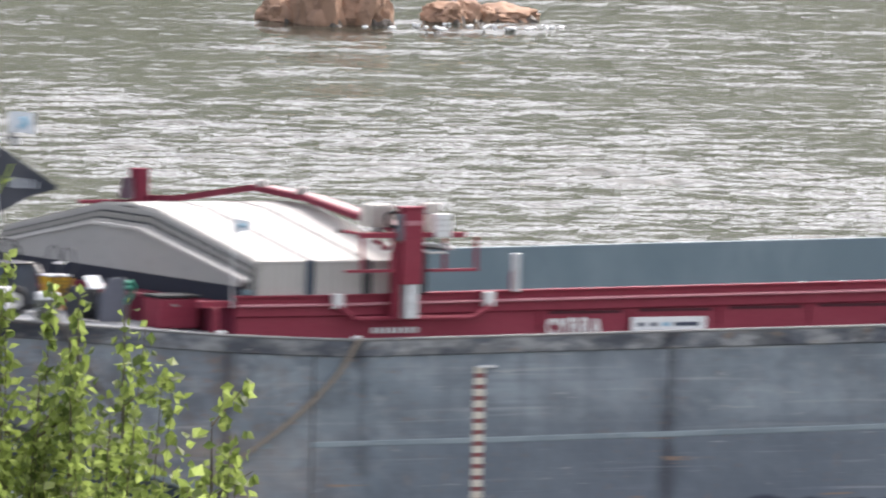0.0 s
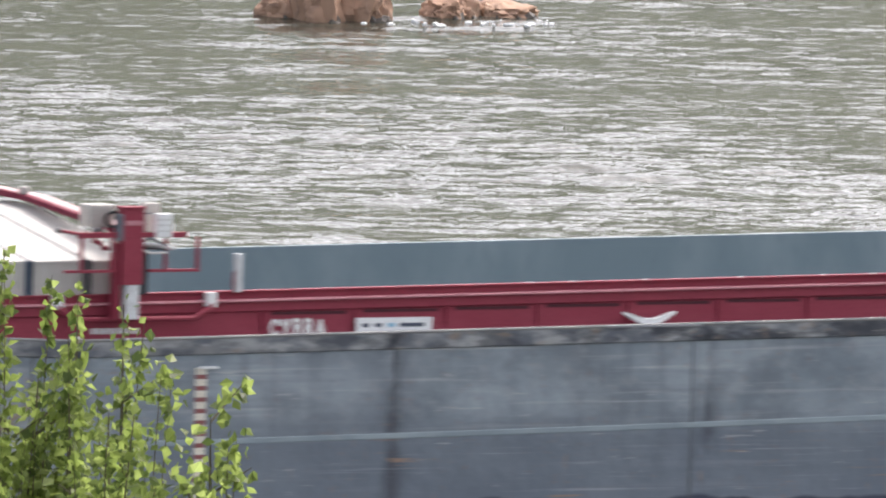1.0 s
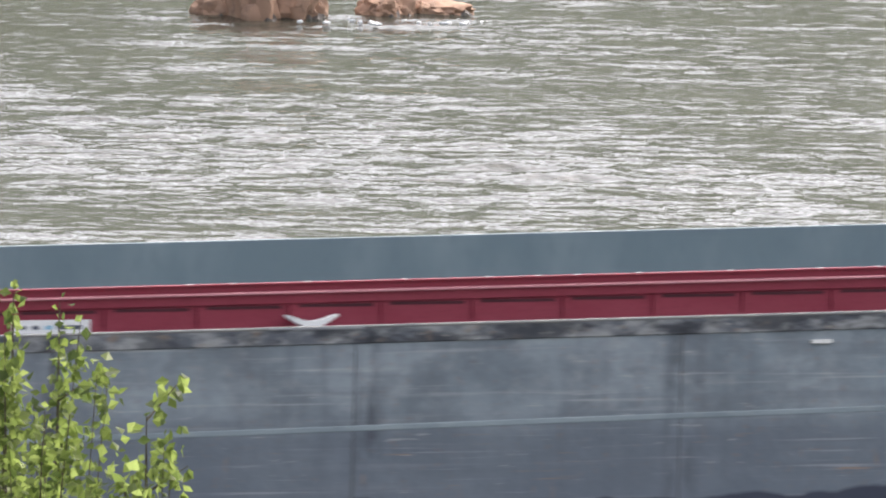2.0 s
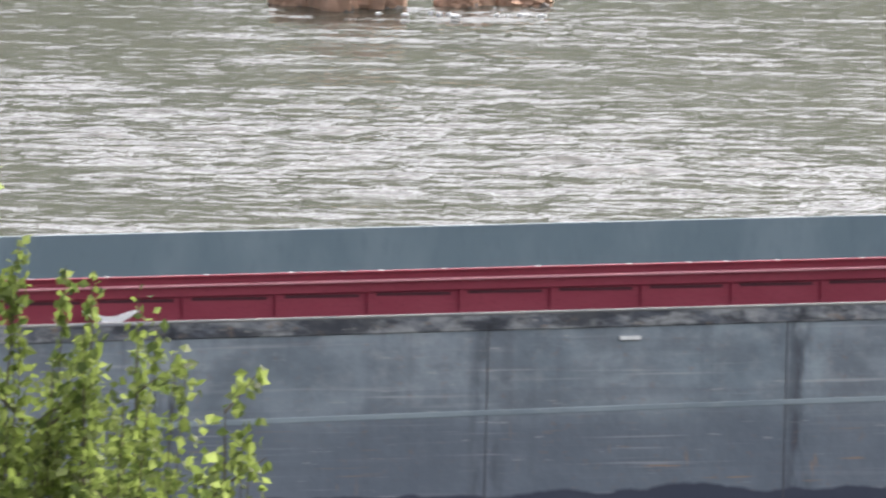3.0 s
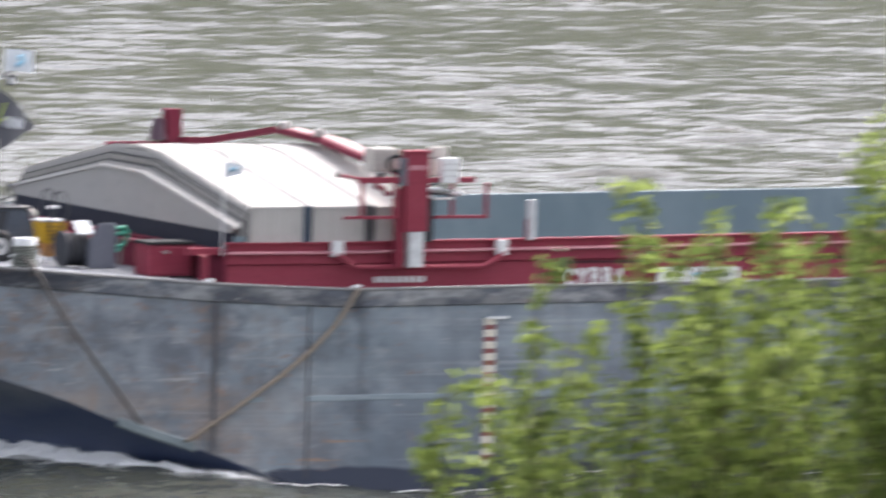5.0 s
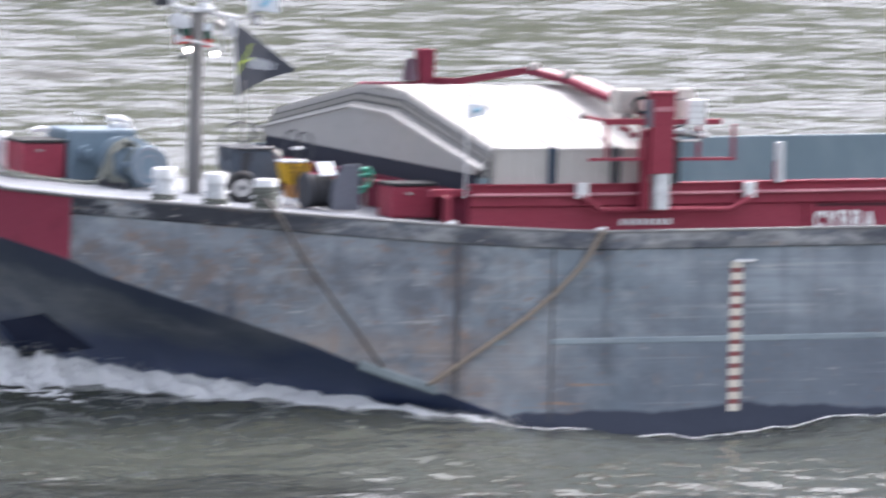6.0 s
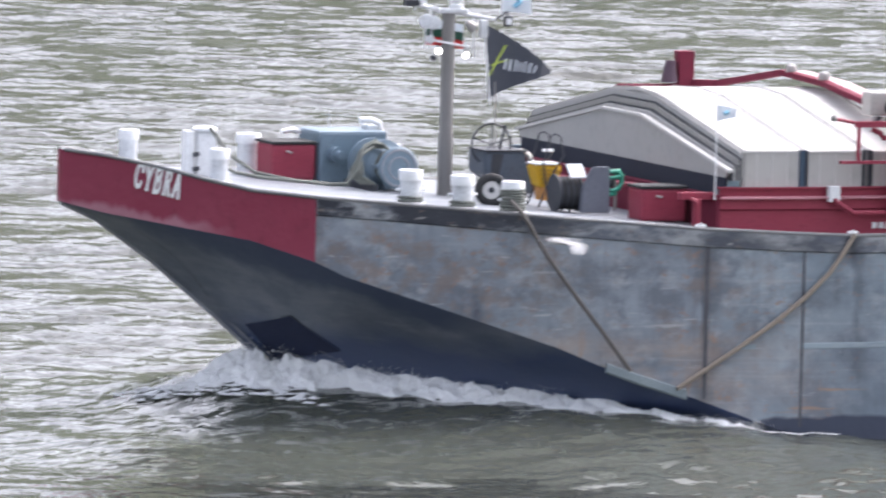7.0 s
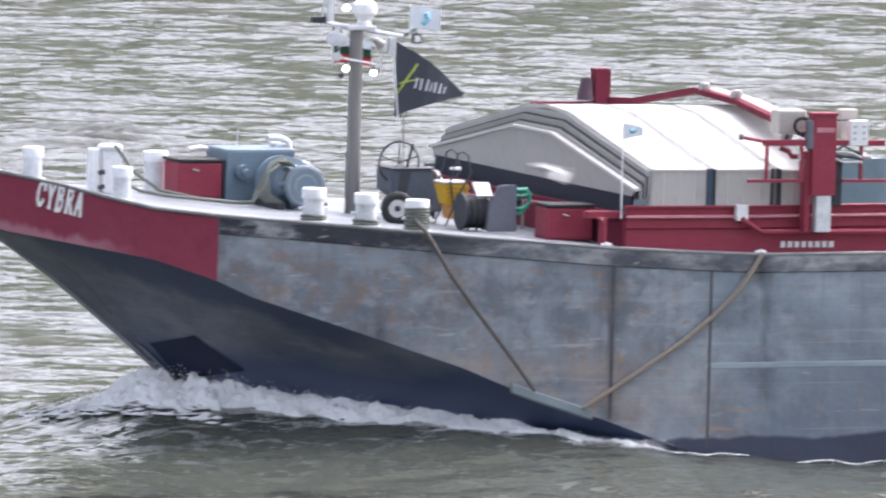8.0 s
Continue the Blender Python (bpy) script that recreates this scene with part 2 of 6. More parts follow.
def strake_paint():
    """Rubbing strake: grey steel scraped to black in ragged patches, rust and pale nicks."""
    m, n, l, b = nodes("strake_steel")
    c = mix(n, l, noise_fac(n, l, 2.2, 7, (0.6, 1, 1.3), 0.42, 0.58, 0.62), (0.12, 0.132, 0.158), (0.32, 0.33, 0.34))
    black = times(n, l, noise_fac(n, l, 0.8, 8, (0.7, 1, 2.2), 0.47, 0.55, 0.62), along_ship(n, l, [(6.3, 1.0), (9.5, 0.9), (11.5, 0.45), (20, 0.4), (26, 0.8), (76, 0.85)]))
    c = mix(n, l, black, c, (0.034, 0.037, 0.048))
    bow = times(n, l, noise_fac(n, l, 1.5, 8, (0.5, 1, 1.6), 0.4, 0.5, 0.64), along_ship(n, l, [(6.3, 1.0), (9.0, 0.95), (10.2, 0.3), (13.0, 0.1), (16.0, 0.0)]))
    c = mix(n, l, bow, c, (0.036, 0.039, 0.05))
    c = mix(n, l, times(n, l, noise_fac(n, l, 3.4, 7, (0.6, 1, 1.4), 0.58, 0.68, 0.62), 0.6), c, (0.25, 0.185, 0.14))
    c = mix(n, l, times(n, l, noise_fac(n, l, 4.5, 6, (0.5, 1, 1.8), 0.63, 0.7, 0.6), 0.65), c, (0.4, 0.39, 0.37))
    c = mix(n, l, times(n, l, times(n, l, joint_stain(n, l, 6.4, -34.4 + 64.0, 0.26), noise_fac(n, l, 2.4, 4, (1, 1, 1), 0.4, 0.55)), 0.9), c, (0.03, 0.033, 0.042))
    l.new(c, b.inputs["Base Color"])
    b.inputs["Roughness"].default_value, b.inputs["Specular IOR Level"].default_value = 0.6, 0.3
    bump(n, l, b, noise_fac(n, l, 3.0, 5), 0.5, 0.01)
    return m


def water_mat(name, calm=1.0, tone=1.0, ripple=1.6, green=1.0):
    m, n, l, b = nodes(name)
    c = mix(n, l, noise_fac(n, l, 0.05, 3, (1, 1, 1), 0.35, 0.65), (0.032 * tone, 0.035 * tone * green, 0.028 * tone * green), (0.045 * tone, 0.048 * tone * green, 0.04 * tone * green))
    l.new(c, b.inputs["Base Color"])
    b.inputs["Roughness"].default_value, b.inputs["IOR"].default_value = 0.09, 1.33
    rip = noise_fac(n, l, ripple, 3, (1, 1, 1), 0.2, 0.8, 0.45)
    bump(n, l, b, rip, 0.5 * calm, 0.12)
    return m


def bow_paint():
    """Dark red bow paint, scoured pale in a ragged strip along its lower edge."""
    m, n, l, b = nodes("bow_red_paint")
    c = mix(n, l, times(n, l, noise_fac(n, l, 0.9, 5, (1, 1, 1.6), 0.4, 0.68), 0.35), (0.235, 0.034, 0.064), (0.285, 0.058, 0.092))
    c = mix(n, l, times(n, l, noise_fac(n, l, 6.0, 6, (1, 1, 0.5), 0.55, 0.72), 0.4), c, (0.16, 0.025, 0.045))
    tc = n.new("ShaderNodeTexCoord")
    sep = n.new("ShaderNodeSeparateXYZ")
    l.new(tc.outputs["Object"], sep.inputs[0])
    low = n.new("ShaderNodeMath")
    low.operation = "MULTIPLY_ADD"
    low.inputs[1].default_value, low.inputs[2].default_value = 0.19, -4.22
    l.new(sep.outputs[0], low.inputs[0])
    h = n.new("ShaderNodeMath")
    l.new(sep.outputs[2], h.inputs[0])
    l.new(low.outputs[0], h.inputs[1])
    up = n.new("ShaderNodeMath")
    l.new(h.outputs[0], up.inputs[0])
    l.new(times(n, l, noise_fac(n, l, 2.4, 6, (1, 1, 0.25), 0.3, 0.7), -0.22), up.inputs[1])
    strip = n.new("ShaderNodeMapRange")
    strip.inputs["From Min"].default_value, strip.inputs["From Max"].default_value = 0.05, -0.05
    l.new(up.outputs[0], strip.inputs["Value"])
    ahead = n.new("ShaderNodeMapRange")
    ahead.inputs["From Min"].default_value, ahead.inputs["From Max"].default_value = 5.2, 4.6
    l.new(sep.outputs[0], ahead.inputs["Value"])
    c = mix(n, l, times(n, l, times(n, l, strip.outputs[0], ahead.outputs[0]), 0.75), c, (0.4, 0.2, 0.24))
    l.new(c, b.inputs["Base Color"])
    b.inputs["Roughness"].default_value, b.inputs["Specular IOR Level"].default_value = 0.5, 0.3
    bump(n, l, b, noise_fac(n, l, 1.5, 4), 0.4, 0.02)
    return m


def foam_mat():
    m, n, l, b = nodes("foam")
    c = mix(n, l, noise_fac(n, l, 3.0, 6, (1, 1, 1), 0.3, 0.7), (0.86, 0.87, 0.87), (0.94, 0.94, 0.94))
    l.new(c, b.inputs["Base Color"])
    b.inputs["Roughness"].default_value = 0.9
    tr = n.new("ShaderNodeBsdfTranslucent")
    tr.inputs["Color"].default_value = (0.9, 0.91, 0.92, 1)
    ms = n.new("ShaderNodeMixShader")
    ms.inputs[0].default_value = 0.05
    l.new(b.outputs[0], ms.inputs[1])
    l.new(tr.outputs[0], ms.inputs[2])
    l.new(ms.outputs[0], n["Material Output"].inputs["Surface"])
    bump(n, l, b, noise_fac(n, l, 9.0, 6), 0.35, 0.03)
    return m


def leaf_mat():
    m, n, l, b = nodes("leaf")
    geo = n.new("ShaderNodeNewGeometry")
    ramp = n.new("ShaderNodeValToRGB")
    ramp.color_ramp.elements[0].color = (0.085, 0.125, 0.038, 1)
    ramp.color_ramp.elements[1].color = (0.3, 0.37, 0.12, 1)
    mid = ramp.color_ramp.elements.new(0.55)
    mid.color = (0.22, 0.285, 0.07, 1)
    l.new(geo.outputs["Random Per Island"], ramp.inputs[0])
    l.new(ramp.outputs[0], b.inputs["Base Color"])
    b.inputs["Roughness"].default_value = 0.45
    tr = n.new("ShaderNodeBsdfTranslucent")
    l.new(ramp.outputs[0], tr.inputs["Color"])
    ms = n.new("ShaderNodeMixShader")
    ms.inputs[0].default_value = 0.68
    l.new(b.outputs[0], ms.inputs[1])
    l.new(tr.outputs[0], ms.inputs[2])
    l.new(ms.outputs[0], n["Material Output"].inputs["Surface"])
    return m


def glow(name, colour, strength):
    m, n, l, b = nodes(name)
    b.inputs["Base Color"].default_value = (*colour, 1)
    b.inputs["Emission Color"].default_value = (*colour, 1)
    b.inputs["Emission Strength"].default_value = strength
    return m


RED = painted("red_paint", (0.27, 0.04, 0.066), (0.31, 0.058, 0.086), (0.2, 0.032, 0.052), 0.5, scale=1.1, streak=(1, 1, 2.5))
RED.node_tree.nodes["Principled BSDF"].inputs["Specular IOR Level"].default_value = 0.25
RED_FADED = bow_paint()
RED_MATT = painted("matt_red_paint", (0.15, 0.025, 0.045), (0.19, 0.04, 0.06), (0.09, 0.02, 0.035), 0.75, scale=1.1)
RED_MATT.node_tree.nodes["Principled BSDF"].inputs["Specular IOR Level"].default_value = 0.1
RED_LINE = painted("rail_red_paint", (0.55, 0.26, 0.3), (0.45, 0.17, 0.2), (0.32, 0.1, 0.12), 0.45, scale=2.0)
HULL = side_paint()
BOTTOM = bottom_paint("bottom_steel", 1.5, 1.3, 0.5, 0.75)
STRAKE = strake_paint()
DECK = painted("deck_paint", (0.19, 0.207, 0.23), (0.12, 0.132, 0.155), (0.27, 0.285, 0.3), 0.5, scale=1.0, wear=0.85, edge=(0.42, 0.58))
TEAL = painted("hold_paint", (0.15, 0.208, 0.245), (0.205, 0.265, 0.3), (0.125, 0.175, 0.21), 0.5, scale=0.55, streak=(1, 1, 0.5), wear=0.8, edge=(0.44, 0.62))
LETTER = painted("letter_white", (0.84, 0.84, 0.83), (0.78, 0.78, 0.77), (0.7, 0.69, 0.67), 0.5, scale=4.0, wear=0.3)
WHITE = painted("white_paint", (0.8, 0.81, 0.82), (0.7, 0.71, 0.72), (0.5, 0.5, 0.5), 0.45, scale=3.0, wear=0.4)
WHITE_WORN = painted("worn_white_paint", (0.7, 0.72, 0.74), (0.42, 0.43, 0.45), (0.2, 0.19, 0.18), 0.5, scale=5.0, wear=0.55)
COVER = painted("cover_aluminium", (0.47, 0.455, 0.435), (0.42, 0.405, 0.385), (0.34, 0.325, 0.305), 0.5, scale=0.8, streak=(1, 1, 0.5))
COVER_EDGE = painted("cover_edge_aluminium", (0.6, 0.585, 0.565), (0.5, 0.485, 0.465), (0.4, 0.385, 0.37), 0.4, scale=2.0)
GABLE = painted("gable_aluminium", (0.4, 0.392, 0.385), (0.36, 0.353, 0.347), (0.3, 0.292, 0.285), 0.45, 0.1, scale=0.8)
RIM = painted("rim_aluminium", (0.32, 0.31, 0.3), (0.26, 0.25, 0.24), (0.18, 0.175, 0.17), 0.4, 0.2, scale=2.0)
DARK = painted("dark_steel", (0.03, 0.033, 0.042), (0.05, 0.052, 0.062), (0.02, 0.02, 0.025), 0.55, scale=3.0)
NAVY = painted("navy_paint", (0.05, 0.065, 0.1), (0.07, 0.085, 0.12), (0.035, 0.04, 0.06), 0.45, scale=2.5)
RIM_PALE = painted("pale_rim_aluminium", (0.6, 0.585, 0.57), (0.52, 0.505, 0.49), (0.42, 0.405, 0.39), 0.4, 0.1, scale=2.0)
BLUE = painted("winch_blue_paint", (0.15, 0.21, 0.26), (0.18, 0.24, 0.29), (0.1, 0.14, 0.18), 0.45, scale=2.0)
MAST = painted("mast_grey_paint", (0.19, 0.183, 0.18), (0.23, 0.22, 0.21), (0.18, 0.17, 0.17), 0.5, scale=2.0)
ROPE = painted("rope_hemp", (0.28, 0.235, 0.19), (0.22, 0.18, 0.145), (0.14, 0.11, 0.085), 0.85, scale=9.0, relief=0.01)
ROPE_DARK = painted("rope_dark_hemp", (0.12, 0.108, 0.1), (0.085, 0.078, 0.072), (0.065, 0.055, 0.05), 0.85, scale=9.0, relief=0.01)
ROPE_GREY = painted("rope_grey", (0.16, 0.17, 0.15), (0.11, 0.12, 0.105), (0.07, 0.075, 0.07), 0.85, scale=9.0, relief=0.01)
YELLOW = painted("yellow_plastic", (0.7, 0.42, 0.03), (0.62, 0.36, 0.03), (0.3, 0.2, 0.05), 0.4, scale=4.0)
GREEN = painted("green_hose", (0.03, 0.28, 0.19), (0.05, 0.33, 0.22), (0.02, 0.14, 0.1), 0.45, scale=5.0)
RUBBER = painted("rubber", (0.02, 0.02, 0.022), (0.035, 0.035, 0.035), (0.05, 0.05, 0.05), 0.8, scale=4.0)
FLAG_DARK = painted("flag_dark_cloth", (0.04, 0.047, 0.063), (0.05, 0.057, 0.075), (0.03, 0.035, 0.045), 0.85, scale=5.0)
FLAG_PALE = painted("flag_pale_cloth", (0.62, 0.66, 0.7), (0.55, 0.6, 0.66), (0.5, 0.54, 0.58), 0.85, scale=5.0)
CLOTH_GREEN = painted("flag_green_cloth", (0.05, 0.13, 0.1), (0.06, 0.15, 0.12), (0.04, 0.1, 0.08), 0.85, scale=5.0)
CLOTH_RED = painted("flag_red_cloth", (0.5, 0.05, 0.05), (0.55, 0.07, 0.07), (0.4, 0.04, 0.04), 0.85, scale=5.0)
LIME = painted("lime_print", (0.4, 0.5, 0.08), (0.35, 0.45, 0.08), (0.3, 0.4, 0.08), 0.8, scale=6.0)
SKYBLUE = painted("sky_blue_print", (0.22, 0.45, 0.6), (0.25, 0.5, 0.65), (0.2, 0.4, 0.5), 0.8, scale=6.0)
ROCK = painted("rock_sandstone", (0.38, 0.235, 0.16), (0.43, 0.295, 0.215), (0.17, 0.12, 0.1), 0.9, scale=0.5, wear=0.9, relief=0.1)
ROCK_WET = painted("wet_rock", (0.09, 0.075, 0.065), (0.13, 0.1, 0.08), (0.05, 0.045, 0.04), 0.5, scale=1.0, relief=0.05)
BARK = painted("bark", (0.1, 0.085, 0.055), (0.14, 0.12, 0.08), (0.06, 0.05, 0.035), 0.9, scale=4.0, streak=(1, 1, 0.3), relief=0.02)
GROUND = painted("ground_cover", (0.048, 0.058, 0.028), (0.036, 0.05, 0.021), (0.068, 0.062, 0.04), 0.95, scale=0.03, wear=1.0, relief=0.3)
FEATHER = painted("feather_white", (0.42, 0.42, 0.42), (0.34, 0.34, 0.35), (0.36, 0.36, 0.37), 0.8, scale=8.0)
FEATHER_TIP = painted("feather_grey", (0.3, 0.3, 0.31), (0.22, 0.22, 0.23), (0.12, 0.12, 0.12), 0.8, scale=8.0)
WATER = water_mat("river_water")
WAKE = water_mat("bow_wave_water", 1.1, 1.5, 1.6, 1.02)
FOAM = foam_mat()
LEAF = leaf_mat()
LAMP = glow("lamp_glow", (1.0, 0.95, 0.86), 3.0)


# ---- mesh helpers ----
def box(bm, x0, x1, y0, y1, z0, z1, r=0.0):
    vs = [bm.verts.new((x, y, z)) for z in (z0, z1) for x, y in ((x0, y0), (x1, y0), (x1, y1), (x0, y1))]
    faces = [bm.faces.new([vs[i] for i in q]) for q in ((3, 2, 1, 0), (4, 5, 6, 7), (0, 1, 5, 4), (1, 2, 6, 5), (2, 3, 7, 6), (3, 0, 4, 7))]
    if r:
        edges = list({e for f in faces for e in f.edges})
        bmesh.ops.bevel(bm, geom=edges, offset=r, segments=2, profile=0.6, affect="EDGES")
    return bm


def tube(bm, points, r, seg=10, r1=None, caps=True):
    """A round bar through the points, tapering to r1."""
    pts = [Vector(p) for p in points]
    rings, last = [], None
    for i, p in enumerate(pts):
        d = (pts[min(i + 1, len(pts) - 1)] - pts[max(i - 1, 0)]).normalized()
        ref = last if last is not None else (Vector((0, 0, 1)) if abs(d.z) < 0.9 else Vector((1, 0, 0)))
        u = d.cross(ref).normalized()
        v = u.cross(d).normalized()
        last = v
        k = r if r1 is None else r + (r1 - r) * i / (len(pts) - 1)
        rings.append([bm.verts.new(p + k * (math.cos(a) * u + math.sin(a) * v)) for a in (2 * math.pi * j / seg for j in range(seg))])
    for a, b in zip(rings, rings[1:]):
        for j in range(seg):
            bm.faces.new((a[j], a[(j + 1) % seg], b[(j + 1) % seg], b[j]))
    if caps:
        bm.faces.new(rings[0])
        bm.faces.new(rings[-1][::-1])
    return bm


def ring(bm, centre, axis, r, thick, seg=24, sub=8, arc=1.0):
    """A torus, or a part of one."""
    c, a = Vector(centre), Vector(axis).normalized()
    u = a.orthogonal().normalized()
    v = a.cross(u)
    rows = []
    count = seg if arc >= 1 else seg + 1
    for i in range(count):
        t = 2 * math.pi * arc * i / seg
        d = math.cos(t) * u + math.sin(t) * v
        rows.append([bm.verts.new(c + d * (r + thick * math.cos(q)) + a * thick * math.sin(q)) for q in (2 * math.pi * j / sub for j in range(sub))])
    for i in range(seg):
        p, q = rows[i], rows[(i + 1) % count]
        for j in range(sub):
            bm.faces.new((p[j], q[j], q[(j + 1) % sub], p[(j + 1) % sub]))
    return bm


def lathe(bm, base, profile, seg=18):
    """A turned body on an upright axis; profile: (radius, height)."""
    bx, by, bz = base
    rows = [[bm.verts.new((bx + r * math.cos(a), by + r * math.sin(a), bz + h)) for a in (2 * math.pi * j / seg for j in range(seg))] for r, h in profile]
    for a, b in zip(rows, rows[1:]):
        for j in range(seg):
            bm.faces.new((a[j], a[(j + 1) % seg], b[(j + 1) % seg], b[j]))
    bm.faces.new(rows[0][::-1])
    bm.faces.new(rows[-1])
    return bm


def loft(bm, rows, close=True, caps=False):
    """Skin through rows of points."""
    vs = [[bm.verts.new(p) for p in row] for row in rows]
    n = len(vs[0])
    for a, b in zip(vs, vs[1:]):
        for j in range(n if close else n - 1):
            bm.faces.new((a[j], a[(j + 1) % n], b[(j + 1) % n], b[j]))
    if caps:
        bm.faces.new(vs[0][::-1])
        bm.faces.new(vs[-1])
    return bm


def thing(name, base, label, category, group="", kind=""):
    """An Empty at the thing's base. The meshes of its parts are given in the surrounding frame."""
    ob = new(name)
    ob.location = base
    ob["bx"], ob["by"], ob["bz"] = [float(v) for v in base]
    return tagged(ob, label, category, group, kind)


def root_of(ob):
    while ob.parent:
        ob = ob.parent
    return ob


def part(name, bm, material, parent, label="", smooth=False, kind=""):
    root = root_of(parent)
    if "bx" in root:
        bmesh.ops.translate(bm, vec=(-root["bx"], -root["by"], -root["bz"]), verts=bm.verts)
    bmesh.ops.recalc_face_normals(bm, faces=bm.faces)
    me = bpy.data.meshes.new(name)
    bm.to_mesh(me)
    bm.free()
    me.materials.append(material)
    if smooth:
        me.shade_smooth()
        me.set_sharp_from_angle(angle=radians(35))
    ob = new(name, me)
    ob.parent = parent
    return tagged(ob, label, kind=kind)


GLYPHS = {
    "C": [[(0.74, 0.70), (0.66, 0.86), (0.5, 0.93), (0.32, 0.9), (0.17, 0.74), (0.12, 0.5), (0.17, 0.26), (0.32, 0.1), (0.5, 0.07), (0.66, 0.13), (0.76, 0.3)], [(0.76, 0.62), (0.76, 0.95)]],
    "Y": [[(0.14, 0.95), (0.43, 0.46)], [(0.72, 0.95), (0.43, 0.46)], [(0.43, 0.5), (0.43, 0.05)], [(0.0, 0.95), (0.3, 0.95)], [(0.57, 0.95), (0.86, 0.95)], [(0.26, 0.05), (0.6, 0.05)]],
    "B": [[(0.2, 0.04), (0.2, 0.96)], [(0.04, 0.95), (0.46, 0.95), (0.62, 0.88), (0.64, 0.7), (0.56, 0.56), (0.2, 0.52)], [(0.5, 0.53), (0.66, 0.42), (0.7, 0.26), (0.6, 0.1), (0.44, 0.05), (0.04, 0.05)]],
    "R": [[(0.2, 0.04), (0.2, 0.96)], [(0.04, 0.95), (0.46, 0.95), (0.62, 0.86), (0.64, 0.68), (0.54, 0.54), (0.2, 0.5)], [(0.42, 0.5), (0.7, 0.06)], [(0.04, 0.05), (0.38, 0.05)], [(0.62, 0.05), (0.86, 0.05)]],
    "A": [[(0.13, 0.05), (0.42, 0.95)], [(0.42, 0.95), (0.72, 0.05)], [(0.24, 0.34), (0.6, 0.34)], [(0.0, 0.05), (0.28, 0.05)], [(0.56, 0.05), (0.86, 0.05)]],
}


def lettering(name, text, length, height, m, material, parent, label=""):
    """Raised slab-serif capitals, built stroke by stroke on the plane of the pose m."""
    for i, letter in enumerate(text):
        bm = B()
        for k, line in enumerate(GLYPHS[letter]):
            deep, slab = 0.012 + 0.0006 * k, len(line) == 2 and abs(line[0][1] - line[1][1]) < 0.01
            half = (0.06 if slab else 0.125 if len(line) == 2 else 0.105)
            pts = [Vector((x, y, 0)) for x, y in line]
            rows = []
            for q, p in enumerate(pts):
                d = (pts[min(q + 1, len(pts) - 1)] - pts[max(q - 1, 0)]).normalized()
                side = Vector((-d.y, d.x, 0)) * half
                rows.append([((p.x + e * side.x + i * 1.0) * length / len(text), (p.y + e * side.y) * height, z) for e, z in ((-1, 0), (1, 0), (1, deep), (-1, deep))])
            loft(bm, rows, caps=True)
        bmesh.ops.transform(bm, matrix=m, verts=bm.verts)
        part(name, bm, material, parent, label)


def B():
    return bmesh.new()


# ---- river, banks, rocks ----
def wave_field(x, y, seed, lo, hi, count, slope):
    """Wind waves: many sines, mostly running across the view."""
    rng = np.random.default_rng(seed)
    h = np.zeros_like(x)
    for i in range(count):
        lam = lo * (hi / lo) ** rng.random()
        a = radians(63 + rng.normal(0, 15))
        k = 2 * math.pi / lam
        h += slope / math.sqrt(count / 2) / k * np.sin(k * (x * math.cos(a) + y * math.sin(a)) + rng.random() * 6.283)
    return h


def patches(x, y, seed, size, count=14):
    rng = np.random.default_rng(seed)
    h = np.zeros_like(x)
    for i in range(count):
        a, k = rng.random() * 6.283, 2 * math.pi / (size * (0.5 + rng.random()))
        h += np.sin(k * (x * math.cos(a) + y * math.sin(a)) + rng.random() * 6.283)
    return h / math.sqrt(count / 2)


def sheet(name, xs, ys, height, material, kind, lean=0.0):
    """One sheet over the grid xs, ys, sheared by lean."""
    gx, gy = np.meshgrid(xs, ys)
    gx = gx + lean * (gy - 300)
    gz = height(gx, gy)
    nx, ny = len(xs), len(ys)
    co = np.stack([gx, gy, gz], -1).reshape(-1, 3)
    i = (np.arange(ny - 1)[:, None] * nx + np.arange(nx - 1)[None, :]).ravel()
    quads = np.stack([i, i + 1, i + nx + 1, i + nx], 1)
    me = bpy.data.meshes.new(name)
    me.vertices.add(len(co))
    me.vertices.foreach_set("co", co.ravel())
    me.loops.add(quads.size)
    me.loops.foreach_set("vertex_index", quads.ravel())
    me.polygons.add(len(quads))
    me.polygons.foreach_set("loop_start", np.arange(0, quads.size, 4))
    me.update(calc_edges=True)
    me.shade_smooth()
    me.materials.append(material)
    return tagged(new(name, me), kind=kind)


def river_height(x, y):
    gust = np.clip(0.9 + 0.42 * patches(x, y * 0.55, 3, 42) + 0.26 * patches(x, y, 5, 11), 0.22, 1.6) * (1 - np.clip((y - 290) / 130, 0, 1) * np.interp(x, [150, 220], [0.5, 0.8]))
    gust = np.maximum(gust, np.interp(x, [165, 205], [0.75, 0.34]))
    gust = gust * np.interp(y, [250, 255, 261, 269], [0.95, 0.7, 0.45, 1.0])
    u = x - 0.49 * (y - 300)
    inside = np.clip((u - 80) / 6, 0, 1) * np.clip((216 - u) / 6, 0, 1) * np.clip((y - 240) / 10, 0, 1) * np.clip((445 - y) / 10, 0, 1)
    return -0.15 + inside * (gust * wave_field(x, y, 7, 0.6, 2.5, 70, 0.16) + wave_field(x, y, 9, 5, 14, 14, 0.022))


